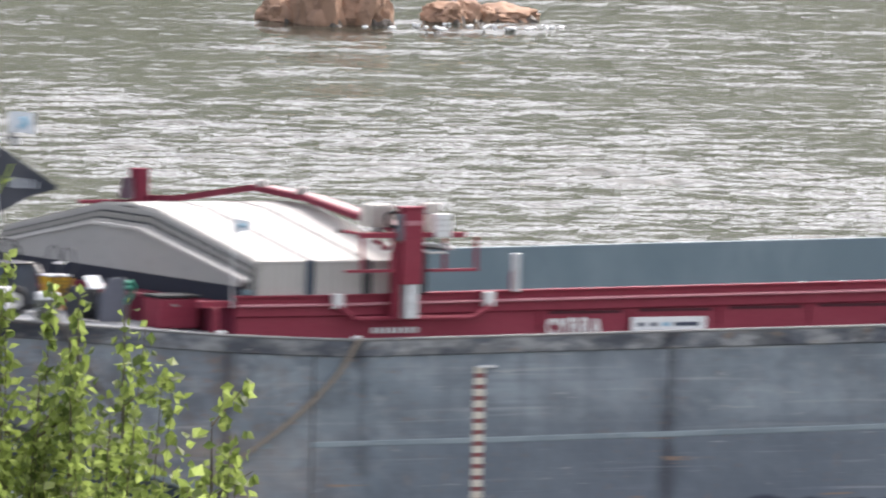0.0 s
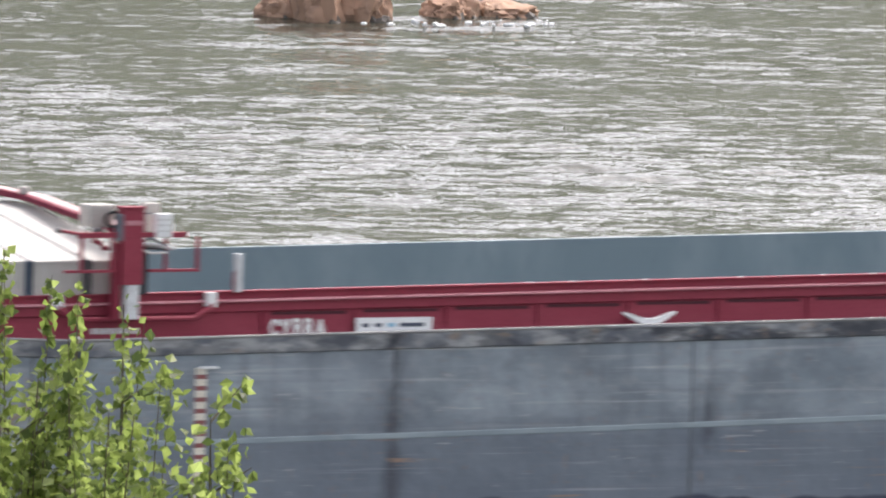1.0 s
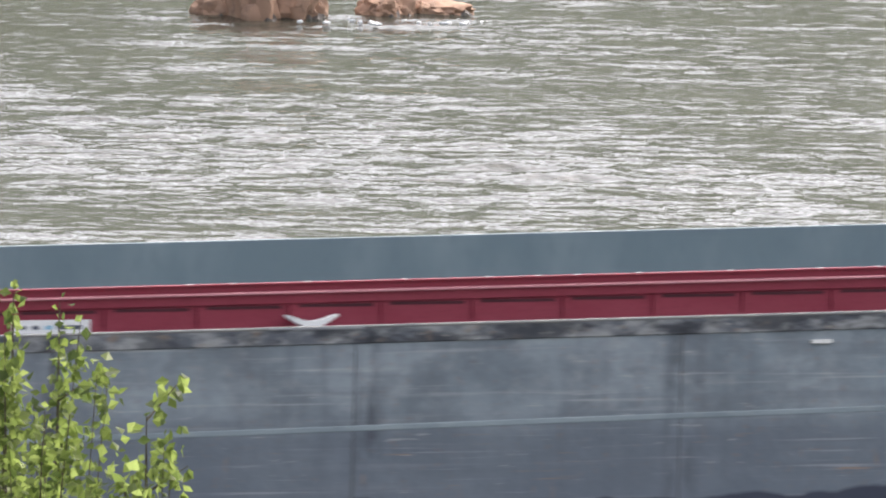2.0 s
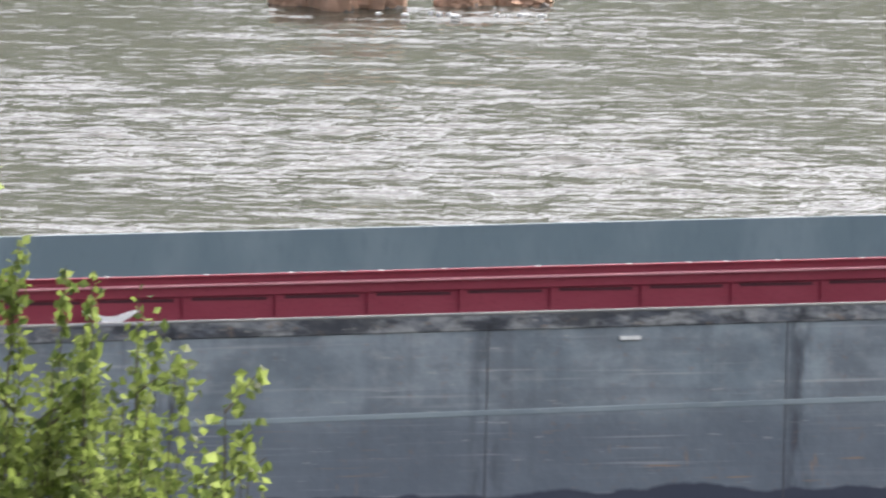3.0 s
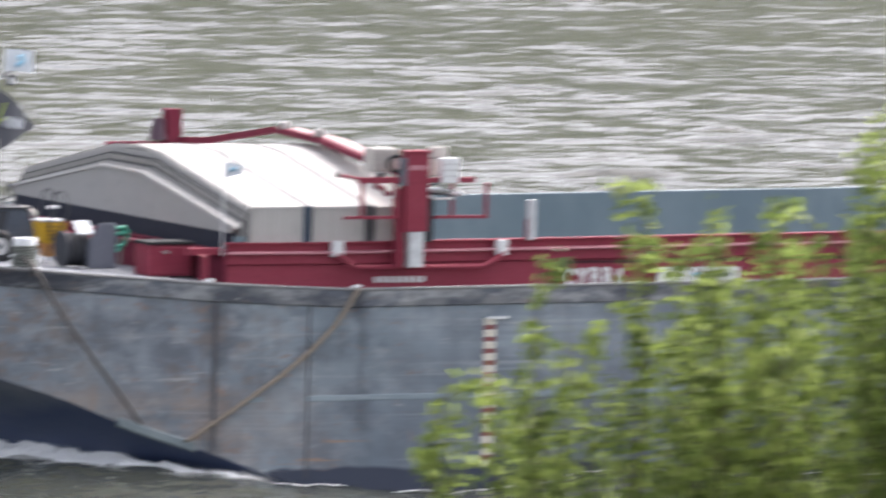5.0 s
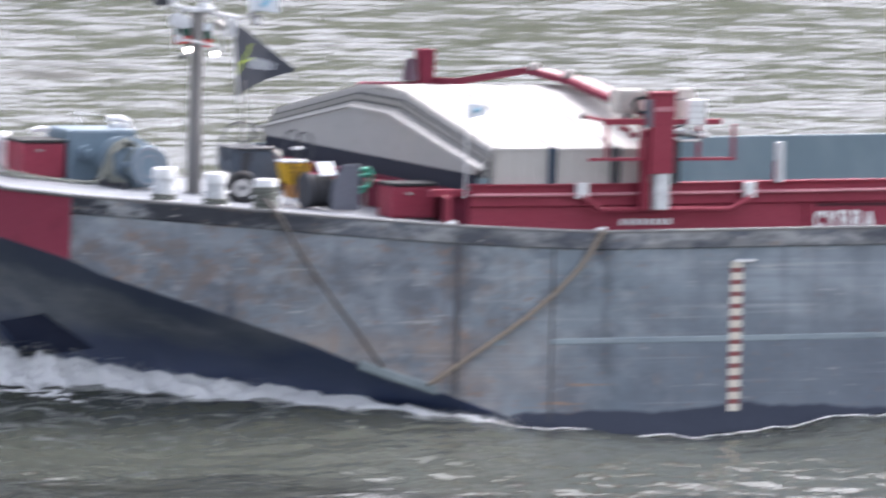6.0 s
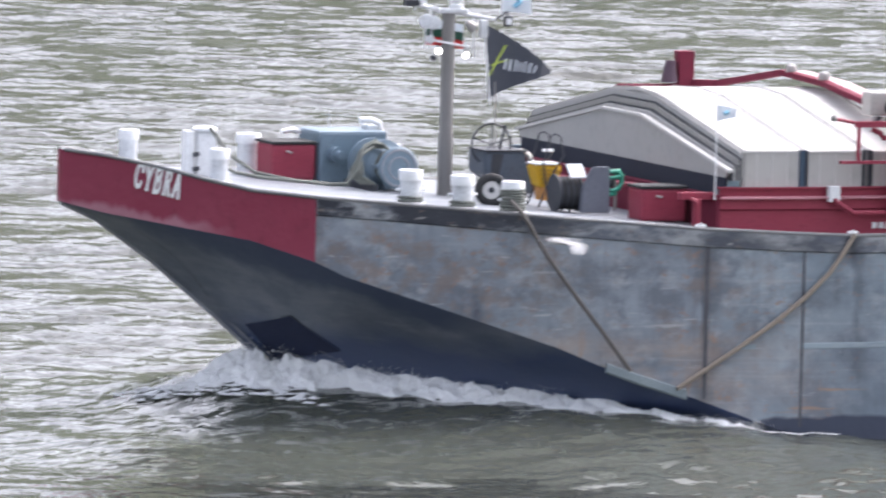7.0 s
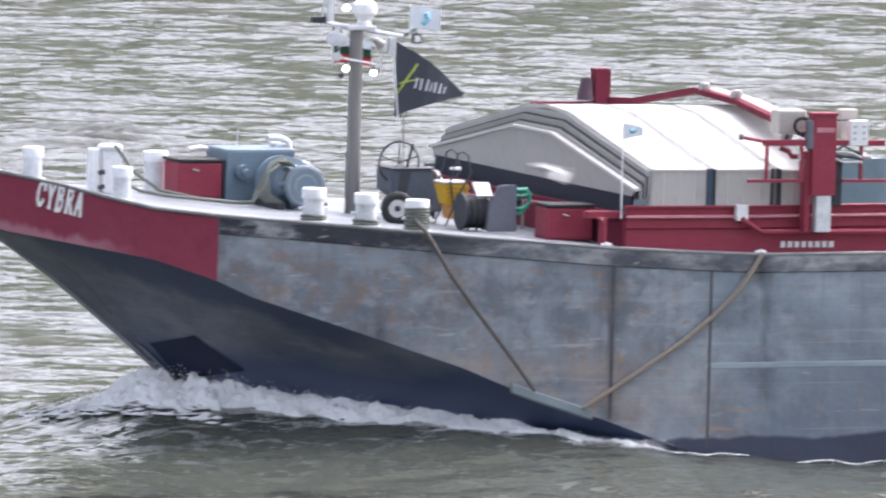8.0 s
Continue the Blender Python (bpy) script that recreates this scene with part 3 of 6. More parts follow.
xs = np.concatenate([np.linspace(-3000, 60, 25), np.arange(80, 216, 0.28), np.linspace(240, 3500, 25)])
ys = np.concatenate([np.linspace(150, 244, 8), np.arange(250, 434, 0.17), np.linspace(440, 520, 6)])
river = sheet("water", xs, ys, river_height, WATER, "structure", 0.49)
tagged(river, "grey-green river water ruffled by wind", "water")


# the far hills are out of view, raised to darken the river's reflections
def ground_height(x, y):
    line = np.interp(y, [-900, -200, -10, 25, 60, 150, 185, 205, 445, 475, 520, 600, 720, 1000, 1800],
                     [160, 70, 24.2, 17.5, 8.5, 2.2, 0.6, -2.5, -3.0, 1.0, 11, 42, 95, 168, 335])
    rough = np.clip((np.abs(y - 325) - 130) / 200, 0, 1)
    return line + rough * 6.0 * patches(x, y, 21, 260)


ground = sheet("ground", np.linspace(-3500, 3800, 90), np.concatenate([np.linspace(-900, -30, 10), np.linspace(-10, 240, 40), np.linspace(260, 440, 6), np.linspace(446, 1800, 60)]),
               ground_height, GROUND, "structure")
tagged(ground, "river bed and wooded banks, with unseen hills that darken the reflections", "ground")


def boulder(bm, cx, cy, cz, rx, ry, rz, seed):
    """A weathered boulder, cracked and flattened."""
    made = bmesh.ops.create_icosphere(bm, subdivisions=4, radius=1.0)["verts"]
    for v in made:
        d = v.co.normalized()
        k = 1 + 0.28 * noise.noise(d * 1.6 + Vector((seed, 0, 0))) + 0.16 * noise.noise(d * 4.5 + Vector((0, seed, 0))) - 0.12 * abs(noise.noise(d * 3.0 + Vector((0, 0, seed))))
        v.co = Vector((cx + rx * d.x * k, cy + ry * d.y * k, cz + rz * max(-0.4, d.z) * k))


def rocks(name, stones, label):
    ob = thing(name, (stones[0][0], stones[0][1], -2.6), label, "rock", "rocks in the river")
    for i, (x, y, rx, rz, seed) in enumerate(stones):
        bm = B()
        boulder(bm, x, y, 0.0, rx, rx * 1.3, rz, seed)
        part("boulder", bm, ROCK, ob, smooth=True)
        foot = B()
        boulder(foot, x + 0.1, y - 0.3, -1.0, rx * 1.06, rx * 1.36, 1.12, seed + 9)
        part("wet_base", foot, ROCK_WET, ob, "dark wet foot of the rock", smooth=True)
    bm = B()
    x, y = stones[0][0], stones[0][1]
    boulder(bm, x + 1.0, y + 0.5, -2.2, 5, 4, 2.0, 40)
    part("reef", bm, ROCK_WET, ob, smooth=True)
    return ob


rocks("river_rock", [(237.35, 412.40, 0.62, 1.2, 1.0), (238.65, 412.40, 0.78, 1.35, 4.3), (236.75, 413.60, 0.5, 0.5, 8.0), (237.20, 413.10, 0.5, 0.8, 2.7), (239.40, 413.00, 0.45, 0.6, 5.9)],
      "large pinkish sandstone rocks rising from the river")
rocks("river_rock", [(240.90, 411.80, 0.55, 0.5, 2.2), (241.65, 411.90, 0.42, 0.5, 6.1), (242.90, 412.00, 0.85, 0.36, 3.7), (242.20, 411.70, 0.3, 0.28, 7.4)],
      "low reddish sandstone rocks awash in the river")
bm = B()
for i in range(40):
    a = random.random() ** 0.8
    boulder_x, boulder_y = 237.2 + 6.4 * a, 411.2 - 2.4 * random.random() ** 2
    r = 0.02 + 0.04 * random.random()
    made = bmesh.ops.create_icosphere(bm, subdivisions=2, radius=1.0)["verts"]
    for v in made:
        k = 1 + 0.4 * noise.noise(v.co * 2 + Vector((i, 0, 0)))
        v.co = Vector((boulder_x + v.co.x * r * 2.2 * k, boulder_y + v.co.y * r * k, -0.13 + v.co.z * 0.05 * k))
foam_me = bpy.data.meshes.new("rock_foam")
bm.to_mesh(foam_me)
bm.free()
foam_me.materials.append(FOAM)
tagged(new("rock_foam", foam_me), "white foam round the river rocks", "foam", kind="stuff")


# ---- trees on the near bank ----
TREE_R = 75.0


def bearing(az, r=TREE_R):
    return Vector((r * math.sin(radians(az)), r * math.cos(radians(az)), 0))


def leaf_cloud(points, rng):
    """Many small folded leaves: points are (place, size)."""
    n = len(points)
    p = np.array([q[:3] for q in points])
    size = np.array([q[3] for q in points])[:, None]
    d = rng.normal(size=(n, 3)) + np.array([0, 0, -0.5])
    d /= np.linalg.norm(d, axis=1)[:, None]
    w = np.cross(d, rng.normal(size=(n, 3)))
    w /= np.linalg.norm(w, axis=1)[:, None]
    up = np.cross(d, w)
    a, tip = p, p + d * size
    l = p + d * size * 0.45 + w * size * 0.4 + up * size * 0.12
    r = p + d * size * 0.45 - w * size * 0.4 + up * size * 0.12
    co = np.stack([a, l, tip, r], 1).reshape(-1, 3)
    i = np.arange(n) * 4
    faces = np.concatenate([np.stack([i, i + 1, i + 2], 1), np.stack([i, i + 2, i + 3], 1)])
    return co, faces


def tree(az, crowns, low, seed, label):
    """A poplar with upright leafy shoots. crowns: (bearing, height of the tip, width, length, thickness of leaf)."""
    rng = np.random.default_rng(seed)
    foot = bearing(az)
    foot.z = 6.6
    ob = thing("poplar_tree", foot, label, "tree", "trees on the bank")
    wood, leaves = B(), []
    top = max(c[1] for c in crowns)
    fork = foot + Vector((0, 0, 6.5))
    tube(wood, [foot - Vector((0, 0, 0.5)), foot + Vector((0.05, 0, 3)), fork, Vector((fork.x, fork.y, top - 2.2))], 0.2, 10, 0.03)
    part("trunk", wood, BARK, ob, smooth=True)
    for b, tip, width, length, dense in crowns:
        end = bearing(b, TREE_R + rng.normal(0, 0.5))
        end.z = tip
        root = Vector((foot.x, foot.y, max(12.0, tip - length - 1.2 - rng.random())))
        knee = end + Vector((rng.normal(0, 0.05), rng.normal(0, 0.05), -length * 0.8))
        path = [root.lerp(knee, 0.0), root.lerp(knee, 0.6) - Vector((0, 0, 0.1)), knee, knee.lerp(end, 0.5) + Vector((rng.normal(0, 0.03), 0, 0)), end]
        limb = B()
        tube(limb, path, 0.013, 6, 0.002)
        shoots = int(4 + 3 * dense)
        for w in range(shoots):
            drop = 0.0 if w == 0 else abs(rng.normal(0, 0.28)) * length * 0.5 + 0.08
            shift = Vector((rng.normal(0, width * 1.25), rng.normal(0, width * 1.25), 0)) if w else Vector((0, 0, 0))
            low_end = knee + 0.5 * shift
            high_end = end + shift - Vector((0, 0, drop))
            tube(limb, [low_end, high_end], 0.005, 5, 0.0015)
            for i in range(int(dense * (length - drop) * (560 if dense < 1.15 else 430) / shoots)):
                f = rng.random()
                q = high_end.lerp(low_end, f)
                clump = max(0.25, 0.8 + 1.1 * noise.noise(Vector((q.z * 4.2 + seed + w * 3.7, b * 9, w))))
                spread = 0.98 * width * (0.3 + 0.7 * min(1, f * 3.5)) * clump
                a, k = rng.random() * 6.283, rng.random() ** 0.6
                leaves.append((q.x + spread * k * math.cos(a), q.y + spread * k * math.sin(a), q.z + 0.05 * rng.normal(), 0.037 + 0.028 * rng.random()))
        for j in range(int(2 + 2 * dense)):
            f = rng.random() * 0.8
            q = knee.lerp(end, 1 - f)
            a = rng.random() * 6.283
            out = q + Vector((math.cos(a), math.sin(a), 0.7)) * width * (0.9 + 1.2 * rng.random())
            tube(limb, [q, out], 0.006, 5, 0.002)
            for i in range(16):
                m = q.lerp(out, 0.3 + 0.75 * rng.random())
                leaves.append((m.x + 0.03 * rng.normal(), m.y + 0.03 * rng.normal(), m.z + 0.03 * rng.normal(), 0.05 + 0.035 * rng.random()))
        part("limb", limb, BARK, ob, smooth=True)
    for i in range(low):
        a, k, f = rng.random() * 6.283, rng.random() ** 0.5, rng.random()
        h = foot.z + 4.5 + f * (top - 2.6 - foot.z - 4.5)
        w = 0.5 + 1.0 * math.sin(math.pi * min(1, 0.2 + 0.75 * f))
        leaves.append((foot.x + w * k * math.cos(a), foot.y + w * k * math.sin(a), h, 0.08 + 0.06 * rng.random()))
    co, faces = leaf_cloud(leaves, rng)
    me = bpy.data.meshes.new("crown")
    me.from_pydata((co - np.array(foot)).tolist(), [], faces.tolist())
    me.materials.append(LEAF)
    crown = new("crown", me)
    crown.parent = ob
    tagged(crown, "bright yellow-green spring leaves")
    return ob


tree(29.25, [(29.61, 20.06, 0.12, 1.2, 1.0), (29.55, 19.8, 0.13, 0.9, 0.9), (29.32, 20.56, 0.11, 1.8, 1.05), (29.17, 20.66, 0.11, 1.8, 0.95),
             (28.93, 20.8, 0.1, 1.9, 0.9), (29.05, 20.3, 0.12, 1.5, 1.0), (29.28, 20.2, 0.1, 1.2, 0.7), (28.96, 20.1, 0.16, 1.4, 1.0)], 1500, 3,
     "poplar with loose upright shoots of yellow-green leaves")
tree(28.3, [(28.50, 21.95, 0.19, 3.0, 1.6), (28.45, 21.5, 0.22, 2.5, 1.4), (28.16, 21.5, 0.14, 2.5, 1.3), (28.16, 21.0, 0.17, 2.3, 1.3), (28.25, 20.9, 0.2, 2.3, 1.4),
            (28.52, 20.9, 0.2, 2.2, 1.4), (28.7, 20.35, 0.2, 1.6, 1.2), (28.02, 20.6, 0.2, 2.0, 1.3), (28.35, 20.4, 0.25, 1.8, 1.6), (28.6, 20.1, 0.25, 1.4, 1.2), (28.78, 20.2, 0.2, 1.6, 1.1), (28.86, 19.9, 0.2, 1.4, 1.1), (27.9, 20.45, 0.16, 2.0, 0.9)], 1300, 5,
     "tall dense poplar with a twin leading shoot")
tree(27.3, [(27.18, 21.3, 0.15, 2.4, 1.3), (27.10, 21.05, 0.19, 2.0, 1.2), (27.56, 21.12, 0.12, 1.7, 0.6), (27.40, 20.75, 0.15, 1.9, 0.7), (27.64, 20.6, 0.12, 1.9, 0.5),
            (27.25, 20.55, 0.25, 1.9, 1.5), (27.5, 20.4, 0.25, 1.8, 1.5), (27.83, 20.3, 0.14, 1.7, 1.0), (27.0, 20.45, 0.2, 1.8, 1.2), (27.35, 20.1, 0.3, 1.5, 1.6), (27.6, 20.05, 0.3, 1.5, 1.6)], 2500, 8,
     "poplar crown with ragged thin tips")
tree(26.4, [(26.75, 20.6, 0.2, 1.8, 1.1), (26.55, 20.5, 0.15, 1.7, 1.0), (26.32, 20.72, 0.1, 1.8, 0.6), (26.47, 20.2, 0.16, 1.4, 0.8), (26.15, 20.15, 0.12, 1.3, 0.5),
            (25.98, 20.42, 0.08, 1.5, 0.5), (25.85, 19.9, 0.12, 1.0, 0.6), (25.68, 19.78, 0.08, 0.9, 0.5), (26.85, 20.2, 0.25, 1.6, 1.4), (26.6, 19.95, 0.25, 1.3, 1.4), (26.05, 19.7, 0.18, 0.9, 0.7)], 1500, 12,
     "lower poplar with thin outer shoots")


# ---- the barge ----
ABOARD = []
MID = 4.95


def sheer(s):
    return 0.0105 * max(0.0, s - 15.0)


def edge_y(s):
    return float(np.interp(s, [3.06, 3.3, 5.05, 5.4, 5.9, 6.4, 8.0, 10.0, 12.5, 14.0], [4.86, 4.6, 2.55, 2.2, 1.9, 1.68, 1.05, 0.5, 0.08, 0.0]))


def edge_z(s):
    return float(np.interp(s, [3.06, 3.6, 4.2, 4.8, 5.4, 6.4, 7.6, 9.1, 10.4, 12.5, 15.0], [4.5, 4.44, 4.32, 4.16, 4.02, 3.93, 3.86, 3.76, 3.66, 3.52, 3.40])) + sheer(s)


def chine_z(s):
    return float(np.interp(s, [3.06, 3.6, 5.4, 6.35, 6.85, 8.6, 10.2, 11.2, 12.4, 14.0, 15.2, 17.5], [3.64, 3.5, 3.2, 2.88, 2.64, 2.07, 1.54, 1.13, 0.76, 0.2, -0.35, -1.2]))


def keel_z(s):
    return float(np.interp(s, [3.06, 3.72, 4.69, 5.71, 6.64, 8.0, 10.0, 12.5], [3.63, 3.34, 2.67, 1.85, 1.07, 0.1, -0.8, -1.2]))


def aboard(name, base, label, category, group=""):
    ob = thing(name, base, label, category, group)
    ABOARD.append(ob)
    return ob


def build_hull():
    barge = aboard("barge", (0, 0, 0), "grey river barge with dark red bow and coaming, open hold", "barge")
    st = sorted(set([3.06, 3.3, 3.6, 4.2, 4.8, 5.05, 5.4, 5.9, 6.35, 6.36, 6.85, 7.6, 8.6, 9.4, 10.2, 11.2, 12.0, 12.5, 13.2, 14.0, 14.6, 15.2, 16.3, 17.5] + list(np.arange(20, 76.1, 4.0))))
    side = lambda s, far, z: (s, (2 * MID - edge_y(s)) if far else edge_y(s), z)
    near_red, hull = B(), B()
    for far in (False, True):
        for a, b in zip(st, st[1:]):
            bm = near_red if b < 6.36 else hull
            levels = [0.0, 0.33, 0.66, 1.0]
            for p, q in zip(levels, levels[1:]):
                za = [edge_z(a) + (chine_z(a) - edge_z(a)) * k for k in (p, q)]
                zb = [edge_z(b) + (chine_z(b) - edge_z(b)) * k for k in (p, q)]
                bm.faces.new([bm.verts.new(v) for v in (side(a, far, za[0]), side(b, far, zb[0]), side(b, far, zb[1]), side(a, far, za[1]))])
    for bm in (near_red, hull):
        bmesh.ops.remove_doubles(bm, verts=bm.verts, dist=0.0005)
    # stem plate
    near_red.faces.new([near_red.verts.new(v) for v in ((3.06, 4.86, 4.5), (3.06, 5.04, 4.5), (3.06, 5.04, 3.64), (3.06, 4.86, 3.64))])
    part("bow_panel", near_red, RED_FADED, barge, "dark red painted bow plating, faded along its lower edge", smooth=True)
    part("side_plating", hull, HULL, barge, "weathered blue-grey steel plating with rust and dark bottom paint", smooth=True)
    bottom = B()
    rows = []
    for s in st:
        y, zc, zk = edge_y(s), chine_z(s), min(keel_z(s), chine_z(s))
        half = MID - y
        near = [(s, y + half * k, zc + (zk - zc) * (k ** 0.85)) for k in (0.0, 0.12, 0.3, 0.5, 0.75, 1.0)]
        rows.append(near + [(s, 2 * MID - p[1], p[2]) for p in near[-2::-1]])
    loft(bottom, rows, close=False)
    end = st[-1]
    bottom.faces.new([bottom.verts.new(v) for v in ((end, 0, edge_z(end)), (end, 2 * MID, edge_z(end)), (end, 2 * MID, -1.2), (end, 0, -1.2))])
    part("bottom_plating", bottom, BOTTOM, barge, smooth=True)
    # decks
    deck = B()
    loft(deck, [[(s, edge_y(s) - 0.0, edge_z(s)), (s, edge_y(s) + 0.06, edge_z(s) + 0.012), (s, 2 * MID - edge_y(s) - 0.06, edge_z(s) + 0.012), (s, 2 * MID - edge_y(s), edge_z(s))]
                for s in st if s <= 12.5] + [[(12.96, edge_y(12.96), edge_z(12.96)), (12.96, 0.12, edge_z(12.96) + 0.012), (12.96, 9.78, edge_z(12.96) + 0.012), (12.96, 2 * MID - edge_y(12.96), edge_z(12.96))]], close=False)
    part("fore_deck", deck, DECK, barge, "pale grey painted steel fore deck")
    for y0, y1 in ((0.0, 0.5), (9.4, 9.9)):
        bm = B()
        loft(bm, [[(s, y0, edge_z(s)), (s, y1, edge_z(s))] for s in [12.96, 13.2, 14, 15] + list(np.arange(20, 76.1, 4.0))], close=False)
        part("side_deck", bm, DECK, barge)
    bm = B()
    box(bm, 72, 76, 0.5, 9.4, edge_z(74) - 0.1, edge_z(74))
    part("aft_deck", bm, DECK, barge)
    # rounded gunwale bar and the heavy top strake
    for far in (False, True):
        f = lambda s: (2 * MID - edge_y(s)) if far else edge_y(s)
        k = 1 if far else -1
        bm = B()
        ss = [6.36, 6.85, 7.6, 8.6, 9.4, 10.2, 11.2, 12.0, 12.5, 13.2, 14.0, 15.2] + list(np.arange(18, 76.1, 3.0))
        loft(bm, [[(s, f(s), edge_z(s) + 0.006), (s, f(s) + k * 0.03, edge_z(s) - 0.01), (s, f(s) + k * 0.03, edge_z(s) - 0.27), (s, f(s), edge_z(s) - 0.29)] for s in ss], close=False)
        part("top_strake", bm, STRAKE, barge, "scraped steel rubbing strake below the deck edge")
        bm = B()
        tube(bm, [(s, f(s) + k * 0.005, edge_z(s) + 0.01) for s in [3.1, 3.6, 4.2, 4.8, 5.05, 5.4, 5.9] + ss], 0.035, 8)
        part("gunwale", bm, EDGE_GREY, barge, "pale worn edge bar of the deck", smooth=True)
        bm = B()
        level = lambda s: float(np.interp(s, [13.2, 18, 24, 32.6, 41.8, 76], [1.58, 1.62, 1.69, 1.84, 1.98, 2.3]))
        loft(bm, [[(s, f(s), level(s) + 0.05), (s, f(s) + k * 0.007, level(s) + 0.04), (s, f(s) + k * 0.007, level(s) - 0.04), (s, f(s), level(s) - 0.05)] for s in [13.2, 14.5] + list(np.arange(18, 76.1, 4.0))], close=False)
        part("rubbing_bar", bm, BAR_PALE, barge, "pale worn doubling strip along the hull")
    # welded seams down the side
    for s in (12.65, 14.35, 21.6, 27.7, 34.4, 40.55, 47.0, 53.4, 60.0, 66.5):
        bm = B()
        w = 0.034 if s < 13 else 0.024 if s < 15 else 0.014
        box(bm, s - w, s + w, edge_y(s) - 0.004, edge_y(s) + 0.01, max(0.25, chine_z(s) + 0.05), edge_z(s) - 0.28)
        part("weld_seam", bm, SEAM, barge)
    # thruster opening low on the bow
    def skin(s, k, off):
        y, zc, zk = edge_y(s), chine_z(s), min(keel_z(s), chine_z(s))
        return (s - off * 0.6, y + (MID - y) * k - off, zc + (zk - zc) * k ** 0.85 - off * 0.5)
    bm = B()
    rows = []
    for i in range(7):
        u = i / 6
        a, e = (6.22 + 0.62 * u, 0.84 + 0.08 * u), (6.57 + 0.9 * u, 0.50 + 0.04 * u)
        rows.append([skin(a[0] + (e[0] - a[0]) * v, a[1] + (e[1] - a[1]) * v, 0.012) for v in (0, 0.25, 0.5, 0.75, 1)])
    loft(bm, rows, close=False)
    part("thruster_opening", bm, NAVY_DEEP, barge, "dark navy panel of the bow thruster opening")
    def skin_strip(a, e, wide):
        pts = [(a[0] + (e[0] - a[0]) * f, a[1] + (e[1] - a[1]) * f) for f in (0, 0.25, 0.5, 0.75, 1)]
        bm = B()
        loft(bm, [[skin(q, k, 0.035), skin(q + wide, k - wide * 0.12, 0.035)] for q, k in pts], close=False)
        return bm
    part("opening_edge", skin_strip((6.0, 0.93), (6.72, 0.955), 0.16), STRAKE_PALE, barge, "pale worn edge of the thruster opening")
    part("opening_edge", skin_strip((7.2, 0.62), (8.3, 0.64), 0.035), STRAKE_PALE, barge)
    part("plate_seam", skin_strip((4.15, 0.42), (5.6, 0.86), 0.02), SEAM, barge)
    bm = B()
    tube(bm, [(s, MID - 0.02, keel_z(s) + 0.01) for s in (3.1, 3.72, 4.69, 5.71, 6.64, 7.6)], 0.05, 8)
    part("stem_bar", bm, STRAKE_PALE, barge, "pale worn stem bar", smooth=True)
    # flat bar on the chine
    bm = B()
    loft(bm, [[(s, edge_y(s) - d, chine_z(s) + h) for d, h in ((0.03, 0.10), (0.05, 0.08), (0.06, -0.05), (0.03, -0.08), (-0.03, -0.06), (-0.03, 0.09))] for s in (11.0, 11.02, 11.5, 12.0, 12.32, 12.34)], caps=True)
    part("chine_bar", bm, CHINE_BAR, barge, "pale grey doubling bar on the chine")
    return barge


BAR_PALE = painted("pale_bar_steel", (0.27, 0.33, 0.365), (0.2, 0.25, 0.285), (0.33, 0.37, 0.39), 0.6, scale=1.2, streak=(0.3, 1, 1), wear=0.9, edge=(0.42, 0.58))
EDGE_GREY = painted("edge_grey_steel", (0.2, 0.2, 0.2), (0.14, 0.145, 0.155), (0.27, 0.25, 0.225), 0.6, scale=1.6, streak=(0.5, 1, 1), wear=0.9, edge=(0.42, 0.58))
CHINE_BAR = painted("pale_chine_steel", (0.2, 0.245, 0.265), (0.25, 0.29, 0.3), (0.13, 0.15, 0.165), 0.5, scale=3.0)
SEAM = painted("weld_steel", (0.05, 0.052, 0.062), (0.1, 0.104, 0.12), (0.03, 0.03, 0.035), 0.6, scale=3.0, streak=(1, 1, 0.6), wear=1.0)
STRAKE_PALE = painted("pale_steel", (0.27, 0.28, 0.31), (0.2, 0.21, 0.235), (0.36, 0.35, 0.34), 0.5, scale=1.4, streak=(0.3, 1, 1))
# navy with the shade of the gable overhang put into its colour
BEAM_SHADED_NAVY = painted("beam_shaded_navy", (0.012, 0.016, 0.032), (0.016, 0.02, 0.04), (0.01, 0.012, 0.022), 0.8, scale=2.0)
NAVY_DEEP = painted("thruster_navy_paint", (0.02, 0.027, 0.06), (0.026, 0.034, 0.07), (0.015, 0.02, 0.04), 0.6, scale=2.0)
NAVY_DEEP.node_tree.nodes["Principled BSDF"].inputs["Specular IOR Level"].default_value = 0.15
barge = build_hull()


# near-black red that stands in for the shade inside the coaming slots
SLOT_SHADE = painted("slot_shade_red", (0.075, 0.014, 0.024), (0.1, 0.018, 0.03), (0.05, 0.012, 0.018), 0.8, scale=2.0)


